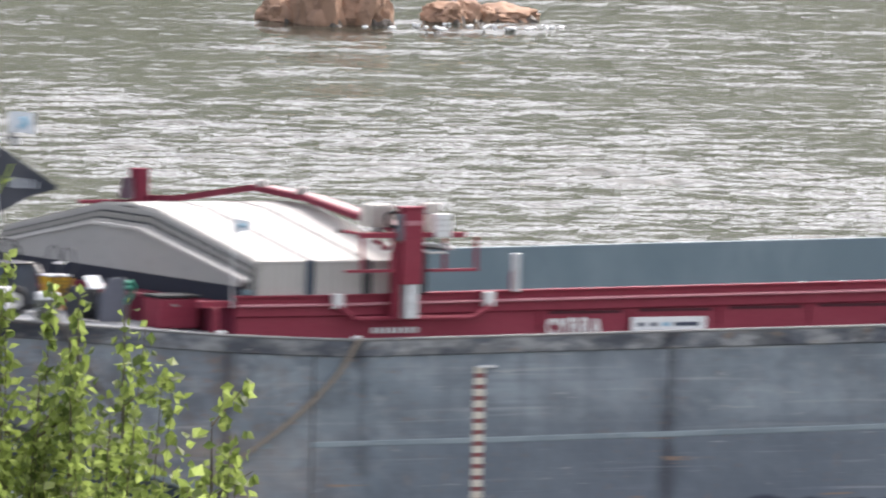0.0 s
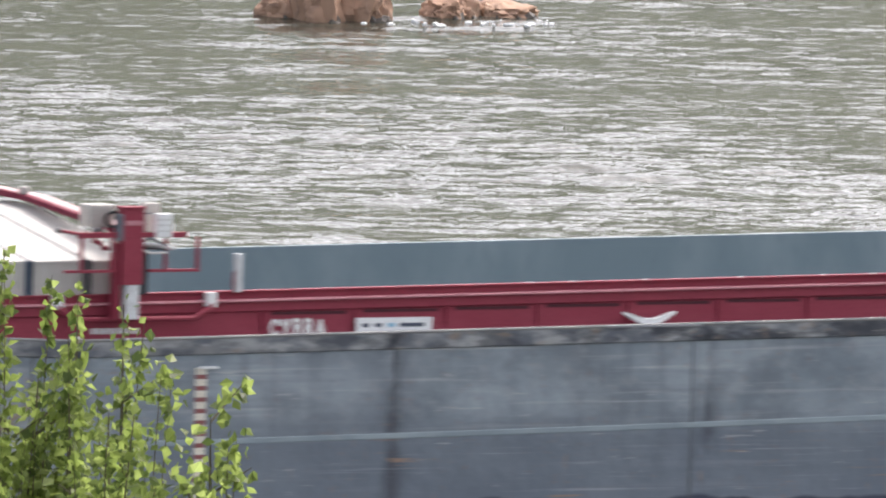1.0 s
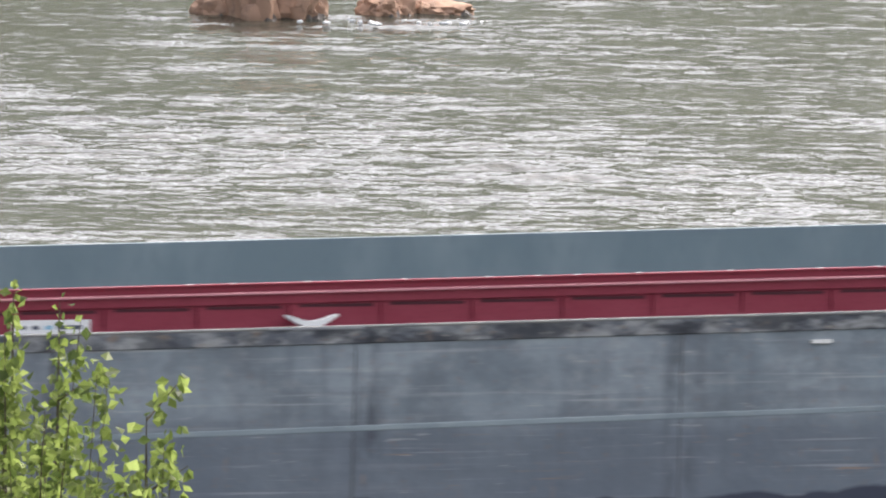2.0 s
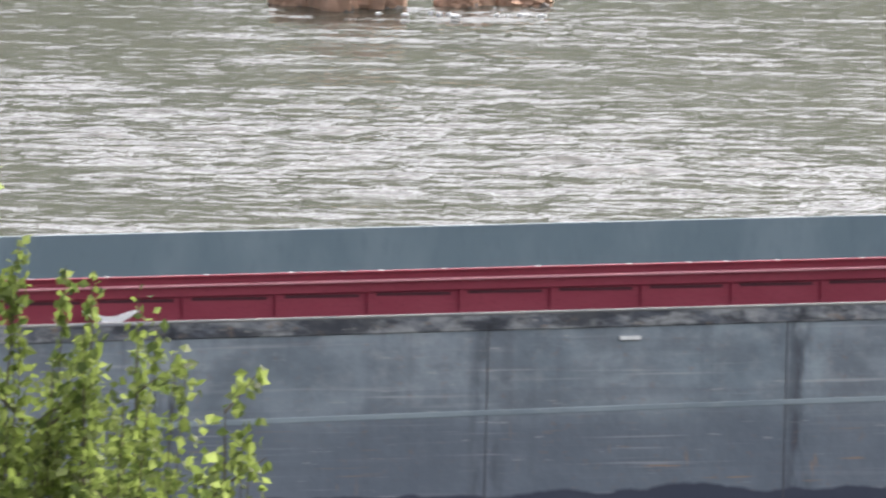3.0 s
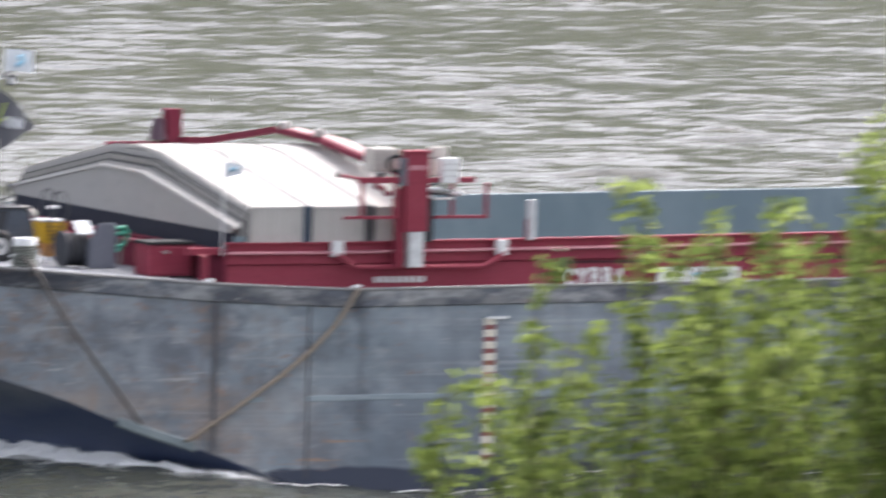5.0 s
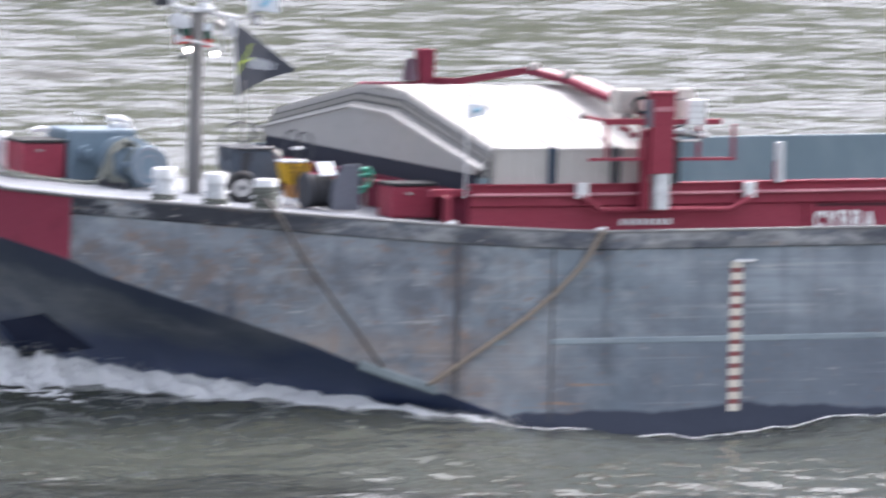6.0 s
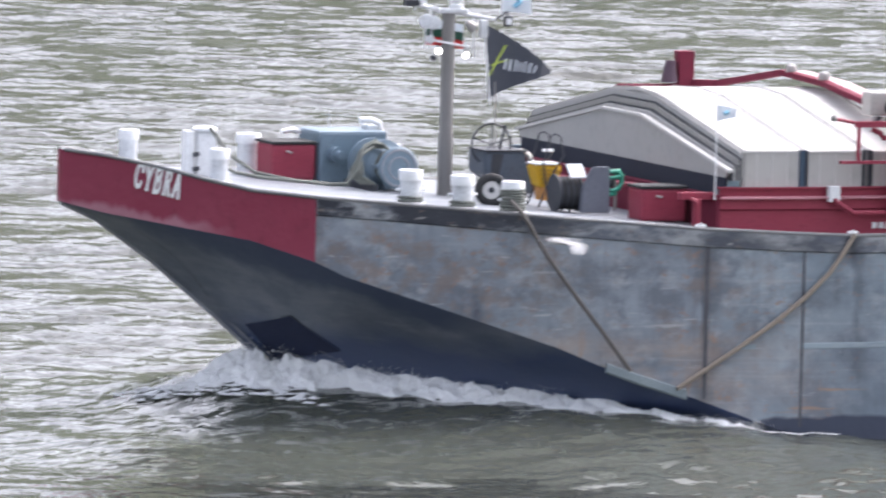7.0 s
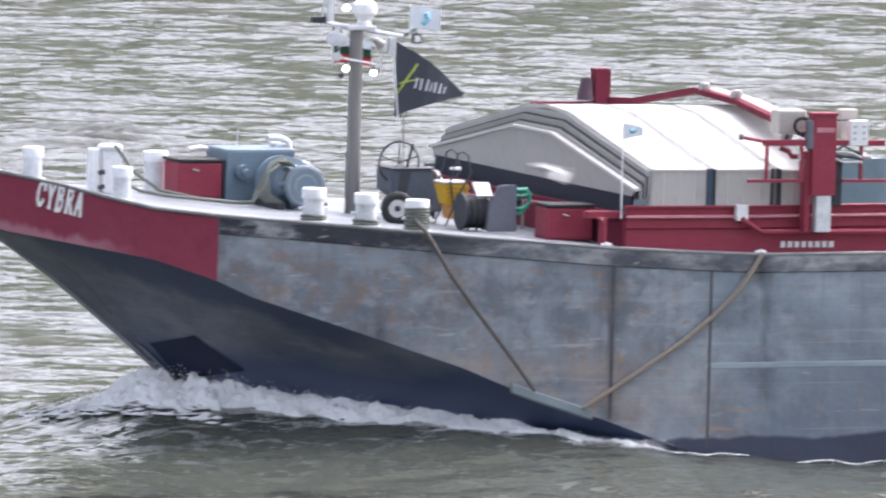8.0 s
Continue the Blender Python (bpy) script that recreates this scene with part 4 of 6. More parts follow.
def build_coaming(barge):
    top = lambda s: 4.19 + sheer(s)
    ss = [12.96, 15.0] + list(np.arange(18, 72.1, 3.0)) + [72.0]
    ss = sorted(set(ss))
    for y, k, inner in ((0.40, 1, 0.5), (9.5, -1, 9.4)):
        bm = B()
        loft(bm, [[(s, y, edge_z(s) - 0.02), (s, y, 3.80 + sheer(s)), (s, y - k * 0.05, 3.83 + sheer(s)), (s, y - k * 0.05, top(s) - 0.19), (s, y, top(s) - 0.17), (s, y, top(s) - 0.03)] for s in ss], close=False)
        part("coaming_wall", bm, RED, barge, "dark red hatch coaming along the side deck")
        bm = B()
        loft(bm, [[(s, y - k * 0.06, top(s)), (s, inner, top(s)), (s, inner, top(s) - 0.03), (s, y - k * 0.06, top(s) - 0.03)] for s in ss], caps=True)
        part("coaming_rail", bm, RED if k == 1 else TEAL, barge)
        bm = B()
        loft(bm, [[(s, y - k * 0.12, top(s) - 0.165), (s, y - k * 0.02, top(s) - 0.15), (s, y - k * 0.02, top(s) - 0.19), (s, y - k * 0.12, top(s) - 0.19)] for s in ss], caps=True)
        part("coaming_ledge", bm, RED_LINE, barge, "worn paler red ledge along the coaming")
        bm = B()
        loft(bm, [[(s, inner, top(s) - 0.03), (s, inner, -0.6)] for s in ss], close=False)
        part("hold_wall", bm, TEAL, barge, "blue-grey painted inner wall of the hold")
    # long recesses between brackets, their shade painted as dark red strips
    s = 15.6
    i = 0
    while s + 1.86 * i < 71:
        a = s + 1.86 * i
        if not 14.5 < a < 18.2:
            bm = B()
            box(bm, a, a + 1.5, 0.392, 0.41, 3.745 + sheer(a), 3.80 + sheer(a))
            part("slot_shade", bm, SLOT_SHADE, barge)
            bm = B()
            loft(bm, [[(a - 0.2, 0.40, edge_z(a)), (a - 0.2, 0.36, 3.55 + sheer(a)), (a - 0.2, 0.35, 3.82 + sheer(a)), (a - 0.2, 0.4, 3.82 + sheer(a))],
                      [(a - 0.16, 0.40, edge_z(a)), (a - 0.16, 0.36, 3.55 + sheer(a)), (a - 0.16, 0.35, 3.82 + sheer(a)), (a - 0.16, 0.4, 3.82 + sheer(a))]], caps=True)
            part("bracket", bm, RED, barge)
        i += 1
    # small rollers on the rail
    for j in range(34):
        a = 24.5 + 1.38 * j + 0.55 * math.sin(j * 5.1)
        bm = B()
        box(bm, a, a + 0.08, 0.36, 0.42, top(a), top(a) + 0.014, 0.004)
        part("rail_stop", bm, WHITE, barge)
    for a, b, far in ((12.9, 12.96, 0), (72.0, 72.06, 1)):
        bm = B()
        box(bm, a, b, 0.34, 9.56, edge_z(a) - 0.05, 4.02 + sheer(a), 0.01)
        part("coaming_end", bm, RED_MATT, barge)
        bm = B()
        box(bm, a - 0.05, b + 0.05, 0.34, 9.56, 4.02 + sheer(a), 4.06 + sheer(a))
        part("coaming_end_rail", bm, RED_MATT, barge)
    bm = B()
    box(bm, 12.97, 72, 0.5, 9.4, -0.7, -0.6)
    part("hold_floor", bm, TEAL, barge)
    for a in (12.97, 71.9):
        bm = B()
        box(bm, a, a + 0.08, 0.5, 9.4, -0.6, 4.0)
        part("hold_end_wall", bm, TEAL, barge)
    # white posts, boxes, name board
    for a in (14.97, 18.03):
        bm = B()
        box(bm, a - 0.1, a + 0.1, 0.24, 0.36, 3.95, 4.21, 0.012)
        part("guide_box", bm, WHITE, barge, "white painted steel guide box")
    bm = B()
    box(bm, 18.52, 18.66, 0.28, 0.4, 4.2, 4.88, 0.02)
    part("sounding_post", bm, WHITE_WORN, barge, "white painted post on the coaming")
    bm = B()
    tube(bm, [(18.5, 0.34, 4.18), (18.5, 0.34, 4.5), (18.55, 0.34, 4.6)], 0.02, 8)
    part("post_bracket", bm, RED, barge)
    bm = B()
    box(bm, 20.98, 22.52, 0.30, 0.325, 3.45, 3.72, 0.008)
    board = part("sign_board", bm, WHITE, barge, "white sign board with small printed marks")
    for a, w, mat in ((21.1, 0.14, NAVY), (21.36, 0.14, NAVY), (21.62, 0.14, SKYBLUE), (21.86, 0.5, NAVY)):
        bm = B()
        box(bm, a, a + w, 0.297, 0.305, 3.555, 3.625)
        part("print_bar", bm, mat, board)
    for j in range(8):
        bm = B()
        box(bm, 15.72 + 0.122 * j, 15.80 + 0.122 * j, 0.384, 0.40, 3.50, 3.60)
        part("print_bar", bm, WHITE, barge)
    m = Matrix.Translation((19.27, 0.375, 3.42)) @ Euler((radians(90), 0, 0)).to_matrix().to_4x4()
    lettering("name_letter", "CYBRA", 1.16, 0.29, m, LETTER, barge, "white raised letter of the ship's name")
    # ship's name on the bow
    x = Vector((0.56, -0.655, -0.15)).normalized()
    nrm = Vector((-0.757, -0.654, 0)).normalized()
    up = nrm.cross(x)
    m = Matrix((x, up, nrm)).transposed().to_4x4()
    m.translation = Vector((3.95, 3.84, 3.955)) + nrm * 0.015
    lettering("name_letter", "CYBRA", 0.91, 0.44, m, LETTER, barge, "white painted letter of the ship's name")
    # draught scale
    for j in range(25):
        z = 0.40 + 0.1 * j + (0.02 if j % 2 else 0.0)
        bm = B()
        box(bm, 17.60, 17.82, -0.008, 0.004, z, z + (0.08 if j % 2 else 0.12))
        part("draught_mark", bm, MARK_WHITE if j % 2 == 0 else MARK_RED, barge)
    bm = B()
    box(bm, 17.66, 18.03, -0.045, 0.0, 2.9, 2.94)
    part("draught_mark", bm, WHITE, barge)
    bm = B()
    box(bm, 37.08, 37.5, -0.045, 0.004, 3.12, 3.185)
    part("hull_plate", bm, LETTER, barge, "small white plate on the hull")
    for a in (12.52, 15.22):
        bm = B()
        y, z = edge_y(a) + 0.03, edge_z(a)
        tube(bm, [(a, y, z - 0.02), (a, y, z + 0.1)], 0.035, 8)
        tube(bm, [(a - 0.09, y, z + 0.06), (a + 0.09, y, z + 0.06)], 0.025, 8)
        part("deck_pin", bm, WHITE, barge, "small white cross pin at the deck edge", smooth=True)


MARK_WHITE = painted("mark_white", (0.72, 0.68, 0.6), (0.62, 0.55, 0.45), (0.45, 0.36, 0.28), 0.6, scale=4.0)
MARK_RED = painted("mark_red", (0.25, 0.07, 0.07), (0.22, 0.1, 0.09), (0.15, 0.09, 0.09), 0.6, scale=4.0)
build_coaming(barge)


# ---- fore deck ----
def bollard(s, y, r, h, roped=False):
    z = edge_z(s) + 0.01
    bm = B()
    lathe(bm, (s, y, z), [(r * 1.25, 0), (r * 1.25, 0.03), (r * 0.9, 0.04), (r * 0.9, h - 0.16)])
    b = part("bollard", bm, WHITE_WORN, barge, "white steel bollard", smooth=True)
    bm = B()
    lathe(bm, (s, y, z), [(r * 1.02, h - 0.17), (r * 1.04, h - 0.02), (r * 0.98, h)])
    part("cap", bm, WHITE, b, smooth=True)
    if y < 2:
        bm = B()
        for j in range(2):
            ring(bm, (s, y, z + 0.05 + 0.05 * j), (0.05 * j, 0.06, 1), r * 1.02, 0.028, 20, 6)
        part("rope_winding", bm, ROPE_GREY, b, "dark rope turns at the foot", smooth=True)
        bm = B()
        tube(bm, [(s - r * 1.35, y, z + h * 0.42), (s + r * 1.35, y, z + h * 0.42)], 0.025, 8)
        part("cross_pin", bm, WHITE, b, smooth=True)
    if roped:
        bm = B()
        for j in range(7):
            ring(bm, (s, y, z + 0.1 + 0.045 * j), (0.06 * math.sin(j * 2.0), 0.05, 1), r * 1.0, 0.026, 20, 6)
        part("rope_winding", bm, ROPE_GREY, b, "grey mooring rope wound round the bollard", smooth=True)


bollard(7.94, 1.55, 0.19, 0.56)
bollard(8.72, 1.2, 0.19, 0.55)
bollard(9.53, 0.98, 0.19, 0.52, True)
bollard(4.67, 6.0, 0.165, 0.54)
bollard(5.3, 3.45, 0.165, 0.56)
bollard(7.2, 7.0, 0.2, 0.7)


def fairlead():
    """A narrow and a broad white post with a roller head across, and a rope led through."""
    for s0, s1, z1 in ((5.66, 5.80, 4.72), (5.86, 6.20, 4.70)):
        bm = B()
        box(bm, s0, s1, 5.88, 6.12, 3.96, z1, 0.025)
        part("fairlead_post", bm, WHITE, barge, "white fairlead post")
    bm = B()
    lathe(bm, (6.02, 6.0, 4.70), [(0.19, 0), (0.21, 0.02), (0.21, 0.06), (0.16, 0.09)])
    part("fairlead_head", bm, WHITE_WORN, barge, "white capped roller head", smooth=True)
    for z in (4.08, 4.32):
        bm = B()
        tube(bm, [(5.78, 5.86, z), (5.88, 5.86, z + 0.02)], 0.04, 8)
        part("fairlead_roller", bm, DARK, barge, "dark guide roller", smooth=True)


fairlead()


def locker(name, s0, s1, y0, y1, z0, z1, label):
    ob = aboard(name, ((s0 + s1) / 2, (y0 + y1) / 2, z0), label, "locker", "lockers on deck")
    bm = B()
    box(bm, s0, s1, y0, y1, z0, z1 - 0.05, 0.05)
    part("body", bm, RED, ob)
    bm = B()
    box(bm, s0 - 0.02, s1 + 0.02, y0 - 0.02, y1 + 0.02, z1 - 0.05, z1, 0.012)
    part("lid", bm, RUBBER, ob, "dark lid")
    bm = B()
    tube(bm, [((s0 + s1) / 2 - 0.15, y0 - 0.02, z1 - 0.16), ((s0 + s1) / 2 - 0.05, y0 - 0.04, z1 - 0.19)], 0.018, 6)
    part("latch", bm, RIM, ob)


locker("red_locker", 7.25, 8.02, 6.0, 6.75, edge_z(7.5) + 0.012, 4.53, "dark red steel locker beside the anchor winch")
locker("red_locker", 11.98, 12.78, 1.35, 1.95, edge_z(12.2) + 0.012, 4.14, "dark red steel locker before the hatch coaming")


def winch():
    z = edge_z(8.6) + 0.012
    ob = aboard("anchor_winch", (8.7, 5.6, z), "blue-grey painted anchor winch with rope drum on the fore deck", "winch")
    bm = B()
    box(bm, 8.08, 9.3, 6.0, 7.0, z, 4.70, 0.06)
    part("gear_housing", bm, BLUE, ob)
    bm = B()
    tube(bm, [(8.68, 6.0, 4.2), (8.68, 4.5, 4.2)], 0.06, 12)
    tube(bm, [(8.35, 6.0, 4.32), (8.35, 5.8, 4.32)], 0.13, 14)
    tube(bm, [(8.35, 5.8, 4.32), (8.35, 5.65, 4.32)], 0.07, 14)
    part("shaft", bm, BLUE, ob, smooth=True)
    bm = B()
    prof = [(4.45, 0.33), (4.5, 0.36), (4.56, 0.3), (4.75, 0.23), (4.9, 0.23), (5.1, 0.32), (5.14, 0.42), (5.2, 0.42), (5.24, 0.3), (5.6, 0.3), (5.64, 0.42), (5.7, 0.42)]
    rows = [[(8.9 + r * math.cos(a), y, 4.2 + r * math.sin(a)) for a in (2 * math.pi * j / 26 for j in range(26))] for y, r in prof]
    loft(bm, rows, caps=True)
    part("drum", bm, BLUE, ob, "blue-grey flanged winch drum", smooth=True)
    bm = B()
    ring(bm, (8.9, 4.85, 4.2), (0, 1, 0), 0.25, 0.03, 26, 6)
    part("rope_turn", bm, ROPE_GREY, ob, "grey rope on the warping end", smooth=True)
    bm = B()
    for y in (5.3, 5.36, 5.42, 5.48, 5.54):
        ring(bm, (8.9, y, 4.2), (0, 1, 0), 0.32, 0.034, 26, 6)
    part("wound_rope", bm, ROPE_GREY, ob, "grey rope on the drum", smooth=True)
    for k in range(4):
        bm = B()
        fall = [(8.86 - 0.04 * k, 4.98 + 0.04 * k, 4.50), (8.6 - 0.05 * k, 4.8 + 0.03 * k, 4.64 - 0.03 * k), (8.36 - 0.03 * k, 4.66, 4.5 - 0.04 * k), (8.2 + 0.03 * k, 4.6, 4.28), (8.12 + 0.05 * k, 4.56 - 0.02 * k, 4.05), (8.25 + 0.08 * k, 4.5, 3.93)]
        tube(bm, fall, 0.026, 7)
        part("rope_fall", bm, ROPE_GREY, ob, "olive rope hanging over the drum", smooth=True)
    bm = B()
    for y, r in ((4.46, 0.3), (4.46, 0.18)):
        ring(bm, (8.9, y, 4.2), (0, 1, 0), r, 0.022, 26, 6)
    part("drum_rim", bm, STRAKE_PALE, ob, "worn bright rim of the drum", smooth=True)
    for s, h in ((9.2, 0.5), (9.45, 0.66)):
        bm = B()
        box(bm, s, s + 0.2, 6.2, 6.5, z, z + h, 0.03)
        part("valve_block", bm, WHITE_WORN, ob, "white valve block beside the gear")
    bm = B()
    tube(bm, [(7.75, 6.9, 4.62), (7.95, 6.9, 4.66), (8.1, 6.9, 4.62)], 0.045, 8)
    part("hydraulic_pipe", bm, WHITE, ob, smooth=True)
    for s in (8.5, 9.25):
        bm = B()
        box(bm, s - 0.06, s + 0.06, 4.5, 5.75, z, z + 0.12, 0.015)
        part("foot", bm, DARK, ob)
    bm = B()
    box(bm, 8.8, 9.0, 5.74, 5.86, z, 4.3, 0.02)
    part("bearing_stand", bm, BLUE, ob)
    bm = B()
    box(bm, 8.84, 8.96, 4.95, 5.05, z, 4.1, 0.015)
    part("bearing_stand", bm, BLUE, ob)
    bm = B()
    tube(bm, [(9.35, 6.4, z), (9.35, 6.4, 4.6), (9.3, 6.4, 4.8), (9.15, 6.4, 4.86), (8.95, 6.4, 4.86)], 0.055, 10)
    part("vent_pipe", bm, WHITE, ob, "white bent vent pipe", smooth=True)
    bm = B()
    box(bm, 9.05, 9.25, 6.3, 6.6, 4.62, 4.78, 0.03)
    part("motor", bm, WHITE_WORN, ob)
    bm = B()
    tube(bm, [(8.45, 6.5, 4.7), (8.45, 6.5, 4.98)], 0.008, 6)
    tube(bm, [(8.3, 6.5, 4.95), (9.0, 6.5, 4.9)], 0.008, 6)
    part("guard_rail", bm, WHITE_WORN, ob)


winch()


def deck_rope(name, points, r, mat, label, sag=0.0, group="ropes"):
    ob = aboard(name, points[-1], label, "rope", group)
    fine = []
    for a, b in zip(points, points[1:]):
        a, b = Vector(a), Vector(b)
        for k in range(8):
            f = k / 8
            fine.append(a.lerp(b, f) - Vector((0, 0, sag * 4 * f * (1 - f))))
    fine.append(Vector(points[-1]))
    bm = B()
    tube(bm, fine, r, 8)
    part("rope", bm, mat, ob, smooth=True)


deck_rope("mooring_rope", [(9.42, 0.8, 3.95), (9.50, 0.5, 3.78), (9.56, 0.42, 3.66), (9.93, 0.36, 3.05), (10.44, 0.25, 2.36), (10.87, 0.14, 1.80), (11.32, 0.06, 1.2)], 0.036, ROPE_DARK, "dark hemp rope led from a bollard down the bow")
deck_rope("mooring_rope", [(15.22, -0.06, 3.44), (14.98, -0.08, 3.08), (14.78, -0.08, 2.81), (14.35, -0.08, 2.40), (13.81, -0.07, 1.98), (13.13, -0.05, 1.53), (12.15, 0.02, 0.90)], 0.041, ROPE, "slack tan hemp rope hung along the hull side")
deck_rope("deck_line", [(5.96, 5.6, 4.80), (6.27, 5.5, 4.36), (6.67, 5.3, 4.07), (7.2, 4.9, 3.97), (7.75, 4.5, 3.93), (8.0, 4.5, 3.93), (8.1, 4.6, 4.14), (8.3, 4.65, 4.45), (8.5, 4.7, 4.60), (8.72, 4.8, 4.58), (8.9, 4.9, 4.46)], 0.03, ROPE_GREY, "olive line running over the fore deck to the winch")
deck_rope("deck_line", [(5.83, 4.5, 4.22), (6.0, 4.5, 4.14), (6.5, 4.5, 4.05), (7.0, 4.5, 4.0), (7.6, 4.45, 3.94), (7.95, 4.4, 3.95), (8.16, 4.45, 4.2), (8.24, 4.5, 4.42), (8.5, 4.62, 4.54)], 0.028, ROPE_GREY, "olive line slack on the fore deck plating")


def mast():
    z = edge_z(9.9) + 0.012
    ob = aboard("signal_mast", (9.9, 4.9, z), "grey steel signal mast with lamps and radar dome", "mast")
    bm = B()
    tube(bm, [(9.9, 4.9, z), (9.9, 4.9, 4.75)], 0.125, 14)
    tube(bm, [(9.9, 4.9, 4.75), (9.9, 4.9, 6.78)], 0.11, 14)
    part("pole", bm, MAST, ob, smooth=True)
    def at(d, h, out=0.0):
        """A place on the fore-and-aft arm: d ahead of (-) or abaft (+) the pole."""
        return (9.87 + d, 4.9 - out, h)
    bm = B()
    tube(bm, [at(-0.58, 6.89), at(0.86, 6.645)], 0.035, 8)
    tube(bm, [at(-0.32, 6.31, 0.13), at(0.36, 6.19, 0.13)], 0.02, 8)
    tube(bm, [at(-0.32, 6.31, 0.13), at(-0.32, 6.85, 0.05)], 0.018, 8)
    tube(bm, [at(0.48, 6.01), at(0.48, 6.7)], 0.014, 8)
    tube(bm, [at(-0.58, 6.8), at(-0.58, 7.05), at(-0.52, 7.3)], 0.02, 8)
    part("crossarm", bm, WHITE_WORN, ob, "white crossarm and lamp brackets", smooth=True)
    bm = B()
    lathe(bm, at(0.16, 6.83), [(0.12, 0), (0.12, 0.06), (0.09, 0.08), (0.13, 0.13), (0.2, 0.2), (0.21, 0.28), (0.19, 0.36), (0.12, 0.42), (0.03, 0.44)])
    part("radar_dome", bm, WHITE, ob, "white radar dome", smooth=True)
    bm = B()
    box(bm, 9.68, 10.18, 4.72, 5.08, 6.76, 6.83, 0.02)
    part("platform", bm, WHITE_WORN, ob)
    for d, zz, r, lit in ((-0.19, 6.135, 0.055, True), (0.3, 6.065, 0.052, True), (-0.21, 7.14, 0.056, True), (-0.42, 6.63, 0.12, False), (-0.28, 6.61, 0.11, False), (-0.35, 6.33, 0.07, False)):
        bm = B()
        tube(bm, [at(d, zz, 0.1), at(d - 0.05, zz, 0.26)], r * 0.8, 14, r * 1.05)
        lamp = part("lamp", bm, WHITE, ob, "white housed deck lamp", smooth=True)
        bm = B()
        tube(bm, [at(d - 0.046, zz, 0.245), at(d - 0.056, zz, 0.28)], r * 0.92, 14)
        part("lens", bm, LAMP if lit else WHITE_WORN, lamp, "glowing lamp glass" if lit else "")
        bm = B()
        tube(bm, [at(d, zz, 0.13), at(d, zz + r + 0.06, 0.1)], 0.015, 6)
        part("bracket", bm, DARK, lamp)
    bm = B()
    box(bm, 10.89, 11.03, 4.84, 4.92, 6.53, 6.7, 0.01)
    fl = part("floodlight", bm, DARK, ob, "square dark floodlight")
    bm = B()
    box(bm, 10.91, 11.01, 4.832, 4.838, 6.56, 6.67)
    part("lens", bm, WHITE, fl)
    bm = B()
    tube(bm, [at(0.86, 6.645), at(1.09, 6.78), at(1.09, 6.7)], 0.016, 6)
    part("arm", bm, DARK, fl)
    bm = B()
    box(bm, 9.1, 9.36, 4.84, 4.96, 6.87, 6.98, 0.02)
    part("arm_box", bm, DARK, ob, "dark box at the end of the crossarm")
    bm = B()
    box(bm, 9.34, 9.46, 4.78, 4.86, 6.9, 7.3, 0.02)
    part("antenna_plate", bm, WHITE_WORN, ob, "upright white antenna plate")
    bm = B()
    tube(bm, [(9.55, 4.74, 5.98), (9.6, 4.74, 6.04)], 0.05, 8)
    part("camera_housing", bm, DARK, ob, "small dark camera under the lamps")
    bm = B()
    tube(bm, [(10.2, 4.85, 6.6), (10.34, 4.85, 6.5)], 0.05, 10, 0.1)
    part("horn", bm, RIM, ob, "grey signal horn", smooth=True)
    for d in (0.62, 0.68):
        bm = B()
        box(bm, 9.87 + d - 0.03, 9.87 + d + 0.03, 4.82, 4.96, 6.34, 6.64, 0.02)
        part("loudhailer", bm, WHITE_WORN, ob, "small grey horn box")


mast()


def cloth(bm, corner_a, corner_b, along, wave, taper=0.0, nu=10, nv=6, seed=0.0):
    """A flag: hoist from a to b, flying along, with standing folds."""
    a, b, d = Vector(corner_a), Vector(corner_b), Vector(along)
    rows = []
    for i in range(nu + 1):
        u = i / nu
        row = []
        for j in range(nv + 1):
            v = j / nv
            vv = 0.5 + (v - 0.5) * (1 - taper * u)
            p = a.lerp(b, vv) + d * u
            p.y += wave * u * math.sin(7 * u + 2 * v + seed)
            p.z += -0.06 * u * u * d.length + 0.3 * wave * math.sin(5 * u + seed) * u
            row.append(p)
        rows.append(row)
    loft(bm, rows, close=False)
    bmesh.ops.solidify(bm, geom=bm.faces[:], thickness=0.004)
    return bm


def flag(name, a, b, along, wave, taper, mat, label, staff, prints=()):
    ob = aboard(name, b, label, "flag", "flags")
    part("cloth", cloth(B(), a, b, along, wave, taper), mat, ob, smooth=True)
    bm = B()
    tube(bm, staff, 0.014, 8)
    part("staff", bm, WHITE, ob, smooth=True)
    for pts, r, m in prints:
        bm = B()
        tube(bm, pts, r, 5)
        part("print_bar", bm, m, ob)
    return ob


STRIP, STRIPS = 0.27, 5


